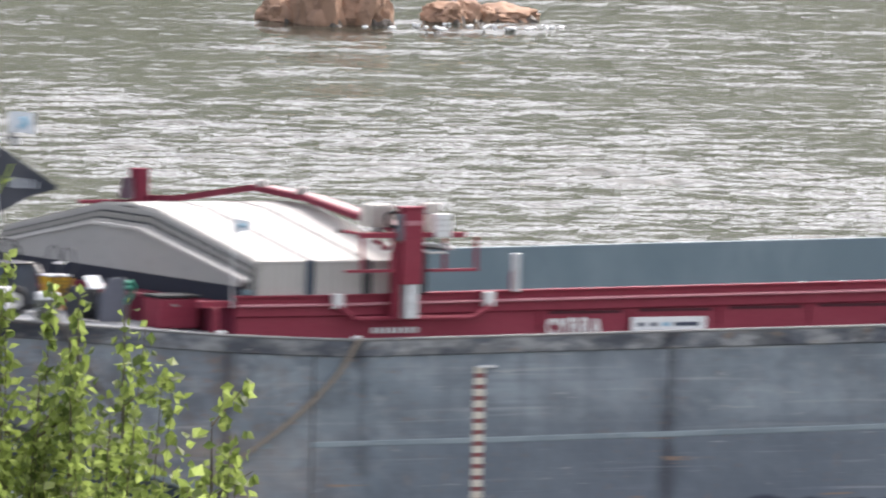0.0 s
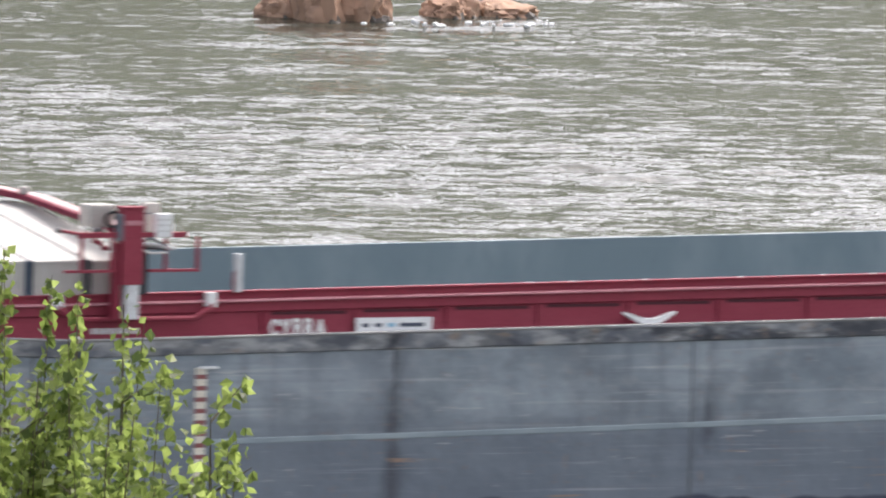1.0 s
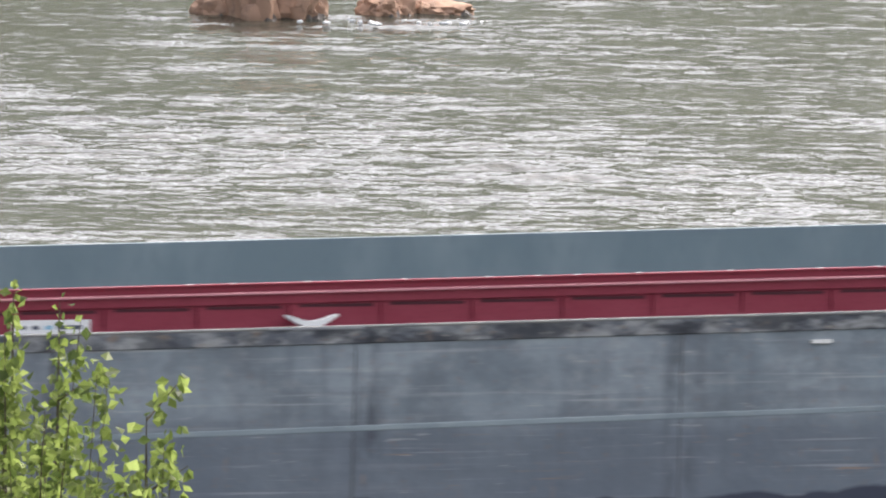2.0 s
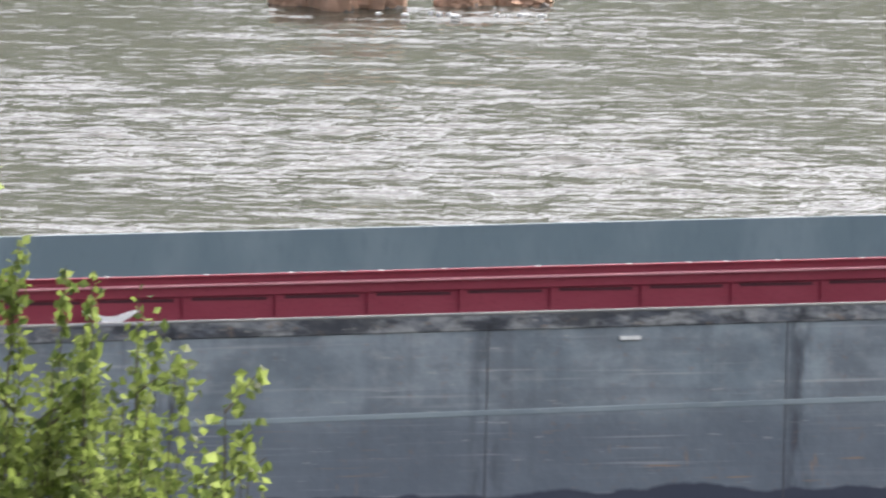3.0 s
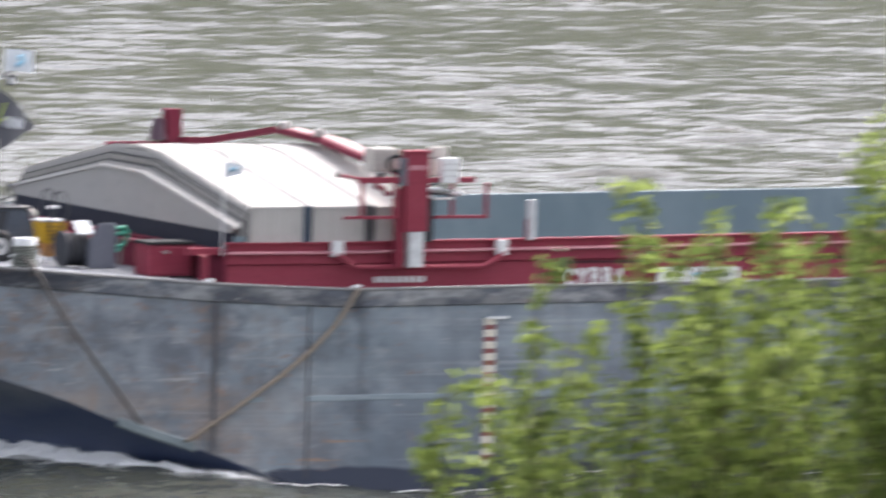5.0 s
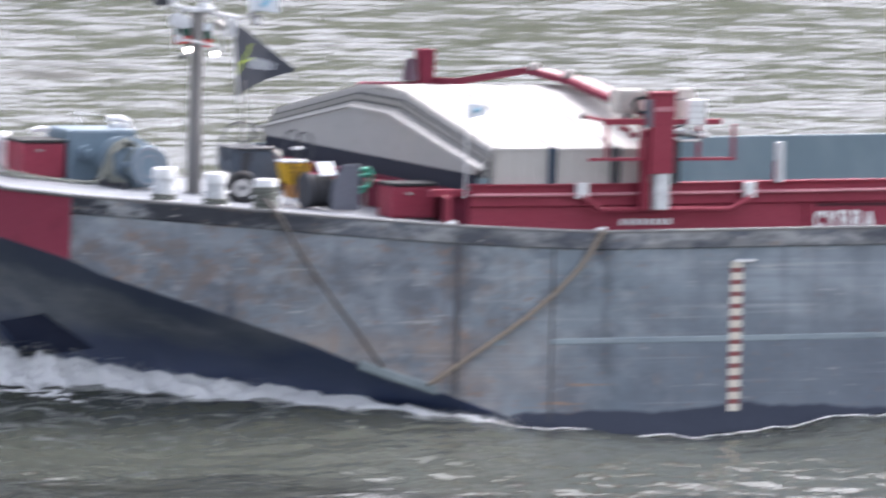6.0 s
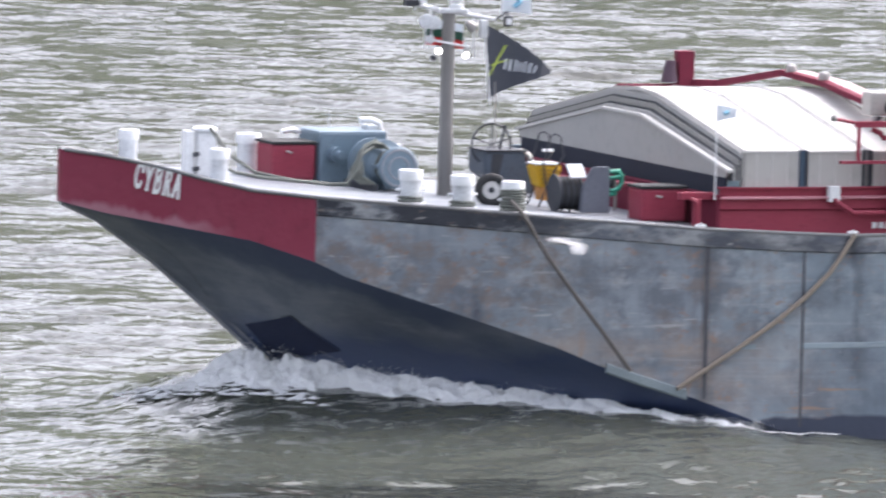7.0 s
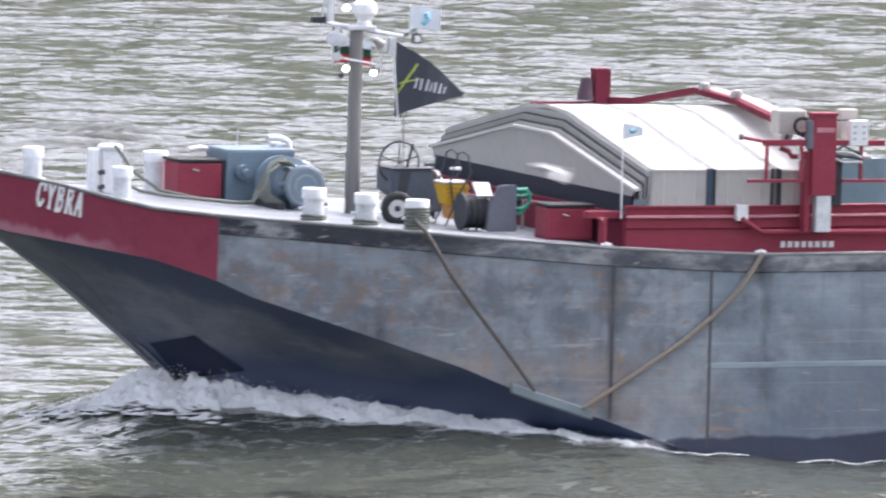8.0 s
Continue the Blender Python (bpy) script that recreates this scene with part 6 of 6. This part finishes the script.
# ---- travelling hatch crane ----
def crane():
    ob = aboard("hatch_crane", (16.3, MID, 3.77), "dark red travelling crane spanning the hatch covers", "crane")
    bm = B()
    box(bm, 16.07, 16.49, -0.02, 0.2, 4.38, 5.74, 0.012)
    near = part("near_post", bm, RED, ob, "dark red square crane post")
    bm = B()
    box(bm, 16.05, 16.51, -0.04, 0.22, 5.70, 5.745, 0.01)
    part("cap", bm, RED, near)
    bm = B()
    box(bm, 16.13, 16.45, -0.01, 0.2, 5.42, 5.5)
    bmesh.ops.translate(bm, vec=(0, -0.02, 0), verts=bm.verts)
    part("print_bar", bm, RED_LINE, near)
    bm = B()
    box(bm, 16.17, 16.43, -0.01, 0.2, 3.78, 4.40, 0.015)
    part("post_foot", bm, WHITE_WORN, ob, "pale worn foot of the post")
    bm = B()
    box(bm, 15.98, 16.08, 0.05, 0.25, 3.78, 5.1, 0.01)
    part("post_side", bm, RED, ob)
    bm = B()
    box(bm, 16.0, 16.28, 9.45, 9.7, 3.9, 5.78, 0.012)
    part("far_post", bm, RED_MATT, ob)
    bm = B()
    path = [(16.3, 0.2, 5.22), (16.4, 0.75, 5.28), (16.42, 4.1, 5.62), (16.42, 5.9, 5.68), (16.4, 8.6, 5.3), (16.3, 9.5, 5.25)]
    loft(bm, [[(x - 0.08, y, z - 0.05), (x + 0.08, y, z - 0.05), (x + 0.08, y, z + 0.05), (x - 0.08, y, z + 0.05)] for x, y, z in path], caps=True)
    part("beam", bm, RED_MATT, ob, "bent dark red beam following the roof of the covers")
    bm = B()
    loft(bm, [[(x + 0.1, y, z - 0.02), (x + 0.42, y, z - 0.02), (x + 0.42, y, z + 0.03), (x + 0.1, y, z + 0.03)] for x, y, z in path[1:4]], caps=True)
    part("walkway", bm, PINK, ob, "faded pink walkway plate beside the beam")
    bm = B()
    box(bm, 14.9, 16.9, 9.5, 9.6, 5.16, 5.22, 0.01)
    part("far_rail", bm, RED_MATT, ob)
    bm = B()
    tube(bm, [(15.84, 9.5, 5.25), (15.84, 9.5, 5.42), (15.86, 9.5, 5.62)], 0.15, 14, 0.09)
    part("motor", bm, PLUM, ob, "dark motor on the far post")
    for y, z in ((5.6, 5.78), (4.2, 5.76)):
        bm = B()
        lathe(bm, (16.42, y, z - 0.08), [(0.09, 0), (0.1, 0.07), (0.08, 0.12), (0.03, 0.14)])
        part("beam_lamp", bm, RIM, ob, "small grey lamp on the beam", smooth=True)
    # near-side arms
    bm = B()
    tube(bm, [(14.85, 0.05, 5.34), (15.25, 0.05, 5.27)], 0.03, 8)
    box(bm, 15.22, 16.1, 0.0, 0.1, 5.2, 5.3, 0.01)
    box(bm, 16.45, 17.36, 0.0, 0.1, 5.2, 5.29, 0.01)
    part("arm", bm, RED, ob)
    bm = B()
    bmesh.ops.create_uvsphere(bm, u_segments=14, v_segments=8, radius=0.06, matrix=Matrix.Translation((14.83, 0.05, 5.35)))
    part("ball", bm, MAST, ob, smooth=True)
    for a, b in ((14.95, 15.92), (16.62, 17.62)):
        bm = B()
        box(bm, a, b, -0.02, 0.06, 4.60, 4.65)
        for s in (a + 0.3, b - 0.06):
            box(bm, s, s + 0.05, -0.01, 0.05, 4.65, 5.2)
        part("step_frame", bm, RED, ob, "dark red hanging step frame")
    bm = B()
    box(bm, 16.72, 17.04, -0.05, 0.12, 5.2, 5.62, 0.02)
    part("control_box", bm, WHITE, ob, "white control box")
    bm = B()
    box(bm, 16.74, 17.1, 0.1, 0.3, 4.98, 5.08, 0.02)
    tube(bm, [(16.5, 0.1, 5.08), (17.15, 0.1, 5.0)], 0.04, 8)
    part("bracket", bm, WHITE_WORN, ob)
    bm = B()
    box(bm, 16.5, 16.66, 0.1, 0.3, 4.2, 5.1, 0.02)
    part("cable_guard", bm, DARK, ob)
    bm = B()
    ring(bm, (15.93, 0.1, 5.52), (0.35, 1, 0), 0.13, 0.03, 22, 8)
    part("cable_drum", bm, RUBBER, ob, smooth=True)
    bm = B()
    box(bm, 15.62, 16.1, 0.35, 0.75, 5.36, 5.76, 0.04)
    part("gear_housing", bm, HOUSING, ob, "pale beige gear housing")
    for q in range(3):
        bm = B()
        tube(bm, [(15.64 + 0.07 * q, 0.3, 5.24 + 0.03 * (q % 2)), (15.68 + 0.07 * q, 0.3, 5.36)], 0.035, 8)
        part("hydraulic_valve", bm, DARK if q % 2 else RIM, ob, smooth=True)
    bm = B()
    tube(bm, [(15.55, 0.12, 5.16), (15.7, 0.1, 5.1), (15.75, 0.1, 5.02), (16.06, 0.1, 5.02)], 0.045, 8)
    part("lower_arm", bm, RED, ob, "dark red lower arm", smooth=True)
    bm = B()
    tube(bm, [(15.78, 0.02, 5.2), (15.84, 0.0, 5.1), (15.84, 0.0, 4.95)], 0.02, 6)
    part("hook_rod", bm, RIM_PALE, ob, "pale hook rod", smooth=True)
    bm = B()
    box(bm, 15.97, 16.08, -0.03, 0.1, 5.15, 5.62, 0.02)
    part("lamp_column", bm, MACHINE_GREY, ob, "blue-grey column beside the post")
    bm = B()
    box(bm, 16.68, 16.99, 0.3, 0.5, 5.28, 5.78, 0.03)
    part("rear_box", bm, HOUSING, ob, "pale box behind the controls")
    for q, h in ((16.8, 5.5), (16.96, 5.5), (16.8, 5.4), (16.96, 5.4), (16.8, 5.3), (16.96, 5.3)):
        bm = B()
        box(bm, q - 0.02, q + 0.02, -0.056, -0.05, h, h + 0.03)
        part("button", bm, RIM, ob)
    for q in range(4):
        bm = B()
        tube(bm, [(16.5, 0.0, 5.14 - 0.05 * q), (16.62, -0.02, 5.2 - 0.09 * q), (16.78 + 0.05 * q, -0.02, 5.12 - 0.06 * q), (16.95, 0.0, 5.06 - 0.05 * q)], 0.022, 6)
        part("cable", bm, (DARK, WHITE_WORN, RUBBER, RIM_PALE)[q], ob, smooth=True)
    bm = B()
    tube(bm, [(16.49, 0.05, 5.62), (16.72, 0.05, 5.62)], 0.012, 6)
    part("conduit", bm, DARK, ob)
    # low U-shaped bar below
    bm = B()
    tube(bm, [(14.97, 0.26, 4.0), (15.0, 0.24, 3.95), (15.3, 0.22, 3.77), (17.65, 0.22, 3.77), (18.0, 0.24, 3.95), (18.03, 0.26, 4.0)], 0.045, 8)
    part("low_bar", bm, RED, ob, smooth=True)


HOUSING = painted("beige_housing", (0.46, 0.44, 0.41), (0.4, 0.38, 0.35), (0.3, 0.28, 0.26), 0.5, scale=3.0)
PLUM = painted("plum_paint", (0.06, 0.03, 0.05), (0.09, 0.035, 0.06), (0.04, 0.025, 0.04), 0.5, scale=3.0)
PINK = painted("faded_pink_paint", (0.46, 0.34, 0.34), (0.42, 0.27, 0.28), (0.36, 0.2, 0.21), 0.6, scale=1.5)
crane()


def side_cleat(s):
    z = edge_z(s)
    ob = aboard("mooring_cleat", (s, 0.2, z), "white crescent mooring cleat on the side deck", "cleat")
    bm = B()
    loft(bm, [[(s + dx, 0.2 - w, z + h0), (s + dx, 0.2 + w, z + h0), (s + dx, 0.2 + w, z + h1), (s + dx, 0.2 - w, z + h1)]
              for dx, w, h0, h1 in ((-0.55, 0.02, 0.21, 0.235), (-0.45, 0.04, 0.155, 0.225), (-0.3, 0.055, 0.08, 0.175), (-0.14, 0.07, 0.015, 0.13), (0.0, 0.07, 0.0, 0.12),
                                    (0.14, 0.07, 0.015, 0.13), (0.3, 0.055, 0.08, 0.175), (0.45, 0.04, 0.155, 0.225), (0.55, 0.02, 0.21, 0.235))], caps=True)
    part("horn_bar", bm, WHITE, ob, "white painted two-horned bar", smooth=True)
    bm = B()
    box(bm, s - 0.2, s + 0.2, 0.08, 0.32, z + 0.006, z + 0.03, 0.008)
    part("base_plate", bm, WHITE_WORN, ob)
    bm = B()
    box(bm, s - 1.0, s + 0.95, -0.045, 0.02, z - 0.02, z + 0.022, 0.006)
    part("chafing_plate", bm, STRAKE_PALE, ob, "pale worn chafing plate at the deck edge")


side_cleat(26.9)


# ---- bow wave ----

MIST = []


def bow_wave():
    ob = aboard("bow_wave", (9.0, 2.0, 0.0), "white breaking bow wave along the barge", "wave")
    rng = np.random.default_rng(4)
    # the swell pushed up round the bow
    def swell(s, y):
        near = min(y, 2 * MID - y)
        d = max(0, 6.5 - s) * 1.2
        if s < 13.5:
            out = (MID - near) - max(0.0, (s - 6.5)) * 0.72
        else:
            out = -near
        lift = 0.6 * math.exp(-max(0, out) ** 2 / 12.0) * math.exp(-d * d / 5.0) * float(np.interp(s, [2, 6, 10, 12.5, 13.8, 15.5, 17, 18.5, 20.5, 25], [0.5, 1.0, 0.8, 0.35, 0.12, -0.15, -0.25, 0.0, 0.35, 0.1]))
        fade = max(0.0, 1 - max(0, out) / 11.5) * max(0.0, min(1, (s + 1.5) / 4))
        w = 0.05 * noise.noise(Vector((s * 1.1, y * 1.1, 0))) + 0.035 * noise.noise(Vector((s * 2.7, y * 2.7, 3))) + 0.07 * noise.noise(Vector((s * 0.9, y * 1.9, 6))) + 0.028 * noise.noise(Vector((s * 2.2, y * 4.6, 8)))
        calm = 0.85 - 0.4 * max(0.0, min(1.0, (4.0 - s) / 4.0))
        return lift + calm * w + 0.13 - 0.46 * (1 - min(1, fade * 2))
    bm = B()
    loft(bm, [[(s, y, swell(s, y)) for y in np.arange(-12.0, 12.1, 0.17)] for s in np.arange(-1.5, 44.1, 0.2)], close=False)
    part("swell", bm, WAKE, ob, "smooth dark swell along the hull", smooth=True, kind="stuff")
    # foam crest from the stem down along the turn of the bow
    bm = B()
    for far in (False, True):
        rows = []
        for i in range(620):
            u = i / 619
            s = (6.3 if far else 5.3) + (9.0 if far else 9.7) * u
            yc = float(np.interp(s, [5.1, 6.4, 7.4, 9.5, 12.0, 13.5, 15.0], [5.1, 4.75, 3.9, 2.35, 0.65, -0.15, -0.3]))
            top = float(np.interp(s, [5.1, 5.6, 6.4, 7.4, 9.5, 12.0, 13.5, 15], [0.35, 0.82, 1.14, 1.1, 0.86, 0.5, 0.24, -0.05]))
            wide = float(np.interp(s, [5.1, 6.4, 8, 12, 13.5, 15], [0.8, 1.6, 1.5, 0.8, 0.35, 0.12]))
            wide *= 0.75 + 0.6 * noise.noise(Vector((s * 1.4, 7, 2.0))) + 0.25 * noise.noise(Vector((s * 4.0, 1, 2.0)))
            foot = swell(s, yc - wide) - 0.06
            row = []
            for j in range(41):
                v = j / 40
                # a long slope in front, a short fall behind
                f = v / 0.8 if v < 0.8 else 1 - (v - 0.8) / 0.2 * 1.2
                y = yc - wide * (1 - v / 0.8) if v < 0.8 else yc + 0.45 * (v - 0.8) / 0.2
                lump = noise.fractal(Vector((s * 2.6, y * 2.6 + 9 * far, 1.0)), 0.8, 2.2, 6)
                fine = noise.noise(Vector((s * 9.0, y * 9.0, 4.0 + far)))
                z = foot + (top - foot) * f * (1 + 0.22 * lump) + (0.07 * lump + 0.035 * fine) * min(1, 6 * v)
                row.append((s + 0.1 * noise.noise(Vector((s * 3, v * 5, 9))), 2 * MID - y if far else y, z))
            rows.append(row)
        loft(bm, rows, close=False)
    part("foam_crest", bm, FOAM, ob, "ragged white foam crest", smooth=True, kind="stuff")
    # flecks and spray
    co, faces = [], []
    def fleck(c, r, squash):
        k = len(co)
        q = [(1, 0, 0), (0, 1, 0), (-1, 0, 0), (0, -1, 0), (0, 0, 1), (0, 0, -1)]
        for x, y, z in q:
            f = r * (0.6 + 0.8 * rng.random())
            co.append((c[0] + x * f * 1.3, c[1] + y * f, c[2] + z * f * squash))
        for a in range(4):
            b = (a + 1) % 4
            faces.extend([(k + a, k + b, k + 4), (k + b, k + a, k + 5)])
    for i in range(2600):
        s = 13.0 + 31 * rng.random()
        fleck((s, -0.1 - abs(rng.normal(0, 0.07)) - 0.12 * max(0, noise.noise(Vector((s * 0.4, 0, 0)))), swell(s, -0.2) + 0.01), 0.012 + 0.03 * rng.random(), 0.25)
    for i in range(260):
        a = rng.random()
        s, y = 4.6 + 2.2 * a, 6.5 - 2.8 * a - 1.6 * rng.random()
        fleck((s, y, swell(s, y) + 0.02), 0.03 + 0.09 * rng.random(), 0.25)
    me = bpy.data.meshes.new("spray")
    me.from_pydata([(x - 9.0, y - 2.0, z) for x, y, z in co], [], faces)
    me.materials.append(FOAM)
    spray = new("spray", me)
    spray.parent = ob
    tagged(spray, "flying spray and foam flecks", kind="stuff")
    # fine mist over the crest, in lots that rise and fall by turns
    for lot in range(4):
        co, faces = [], []
        for i in range(5200):
            s = 5.2 + 8.2 * rng.random() ** 1.3
            yc = float(np.interp(s, [4.6, 6.4, 7.4, 9.5, 12.0, 13.5, 15.0], [5.3, 4.6, 3.7, 2.15, 0.5, -0.3, -0.4]))
            top = float(np.interp(s, [4.6, 5.6, 6.4, 7.4, 9.5, 12.0, 15], [0.3, 0.8, 1.16, 1.08, 0.8, 0.42, 0.12]))
            puff = 0.75 + 0.5 * noise.noise(Vector((s * 1.7, lot * 3.1, 0)))
            h = rng.random() ** 0.8 * puff * float(np.interp(s, [8, 13], [1.0, 0.8]))
            out = abs(rng.normal(0, 0.4)) * max(0.1, 1.2 - h)
            fleck((s + rng.normal(0, 0.12), yc - out, 0.22 + (top - 0.1) * h * (0.85 + 0.35 * rng.random())), (0.005 + 0.013 * rng.random() ** 2) * float(np.interp(s, [6, 12], [1.0, 0.5])), 0.8)
        me = bpy.data.meshes.new("mist")
        me.from_pydata([(x - 9.0, y - 2.0, z) for x, y, z in co], [], faces)
        me.materials.append(FOAM)
        mist = new("mist", me)
        mist.parent = ob
        tagged(mist, "fine white spray over the foam crest", kind="stuff")
        MIST.append(mist)


bow_wave()


# ---- gulls ----
def gull(label):
    ob = thing("gull", (0, 0, 0), label, "gull", "gulls")
    bm = B()
    tube(bm, [(-0.24, 0, 0), (-0.18, 0, 0.015), (-0.08, 0, 0.01), (0.06, 0, 0.0), (0.2, 0, 0.01), (0.3, 0, 0.015)], 0.06, 10, 0.012)
    part("body", bm, FEATHER, ob, smooth=True)
    bm = B()
    bmesh.ops.create_uvsphere(bm, u_segments=12, v_segments=8, radius=0.05, matrix=Matrix.Translation((0.22, 0, 0.04)))
    tube(bm, [(0.26, 0, 0.035), (0.32, 0, 0.02)], 0.014, 6, 0.004)
    part("head", bm, FEATHER, ob, smooth=True)
    wings = []
    for k in (-1, 1):
        bm = B()
        loft(bm, [[(c + 0.08, k * y, z), (c - w, k * y, z - 0.01), (c - w, k * y, z + 0.004), (c + 0.08, k * y, z + 0.02)] for c, w, y, z in
                  ((0.06, 0.12, 0.03, 0.02), (0.08, 0.12, 0.2, 0.07), (0.1, 0.1, 0.34, 0.08), (0.0, 0.06, 0.5, 0.05), (-0.1, 0.0, 0.62, 0.02))], caps=True)
        wings.append(part("wing", bm, FEATHER_TIP if k == 1 else FEATHER, ob, "grey-white wing", smooth=True))
    return ob, wings


def fly_gulls():
    ob, wings = gull("white gull flying past the barge, wings spread")
    path = [(0.0, 85.0, 254.0, 12.0), (4.0, 92.0, 262.0, 5.0), (6.0, G[0][1] - 3.0, G[0][2], G[0][3] + 0.2)] + G + [(8.0, G[-1][1] + 5.5, G[-1][2], G[-1][3] + 0.6)]
    walk(ob, [(t, pose(x, y, z, 6, 4, 10)) for t, x, y, z in path])
    other, more = gull("pale gull crossing low before the hatch covers")
    path = [(0.0, 70.0, 262.0, 14.0), (5.0, 84.0, 264.0, 9.0), (7.3, 93.8, 266.0, 7.4), (7.5, 97.5, 266.0, 6.5)] + G2
    walk(other, [(t, pose(x, y, z, 6, 6, -4)) for t, x, y, z in path])
    for k, w in zip((-1, 1, -1, 1), wings + more):
        walk(w, [(0.125 * i, pose(0, 0, 0, k * (15 if i % 2 else -10), 0, 0)) for i in range(65)])


G = [(6.5, 106.48, 265.0, 3.60), (6.6, 107.69, 265.0, 3.65), (6.8, 108.53, 265.0, 3.62), (7.0, 109.59, 265.0, 3.57), (7.2, 110.92, 265.0, 3.67), (7.4, 112.12, 265.0, 3.69), (7.5, 112.65, 265.0, 3.66)]
G2 = [(7.8, 103.57, 266.0, 5.34), (7.9, 104.71, 266.0, 5.19), (8.0, 105.85, 266.0, 4.98)]


# ---- what moves ----
def motions():
    """The barge and all that is on it go ahead at an even pace; a gull flies past; the river drifts."""
    ticks = [0.0, 0.034] + [0.5 * i for i in range(1, 16)] + [7.966, 8.0]
    for ob in ABOARD:
        walk(ob, [(t, pose(SHIP_X - SPEED * t + ob["bx"], SHIP_Y + ob["by"], ob["bz"])) for t in ticks])
    walk(river, [(t, pose(-0.45 * t, -0.15 * t, 0)) for t in (0.0, 2.0, 4.0, 6.0, 8.0)])
    wave_pennant(PENNANT)
    for k, mist in enumerate(MIST):
        walk(mist, [(0.2 * i, pose(0.07 * math.sin(1.1 * i + 1.6 * k), -0.05 * math.sin(0.9 * i + k), 0.07 * math.sin(1.7 * i + 1.57 * k))) for i in range(41)])
    fly_gulls()


motions()
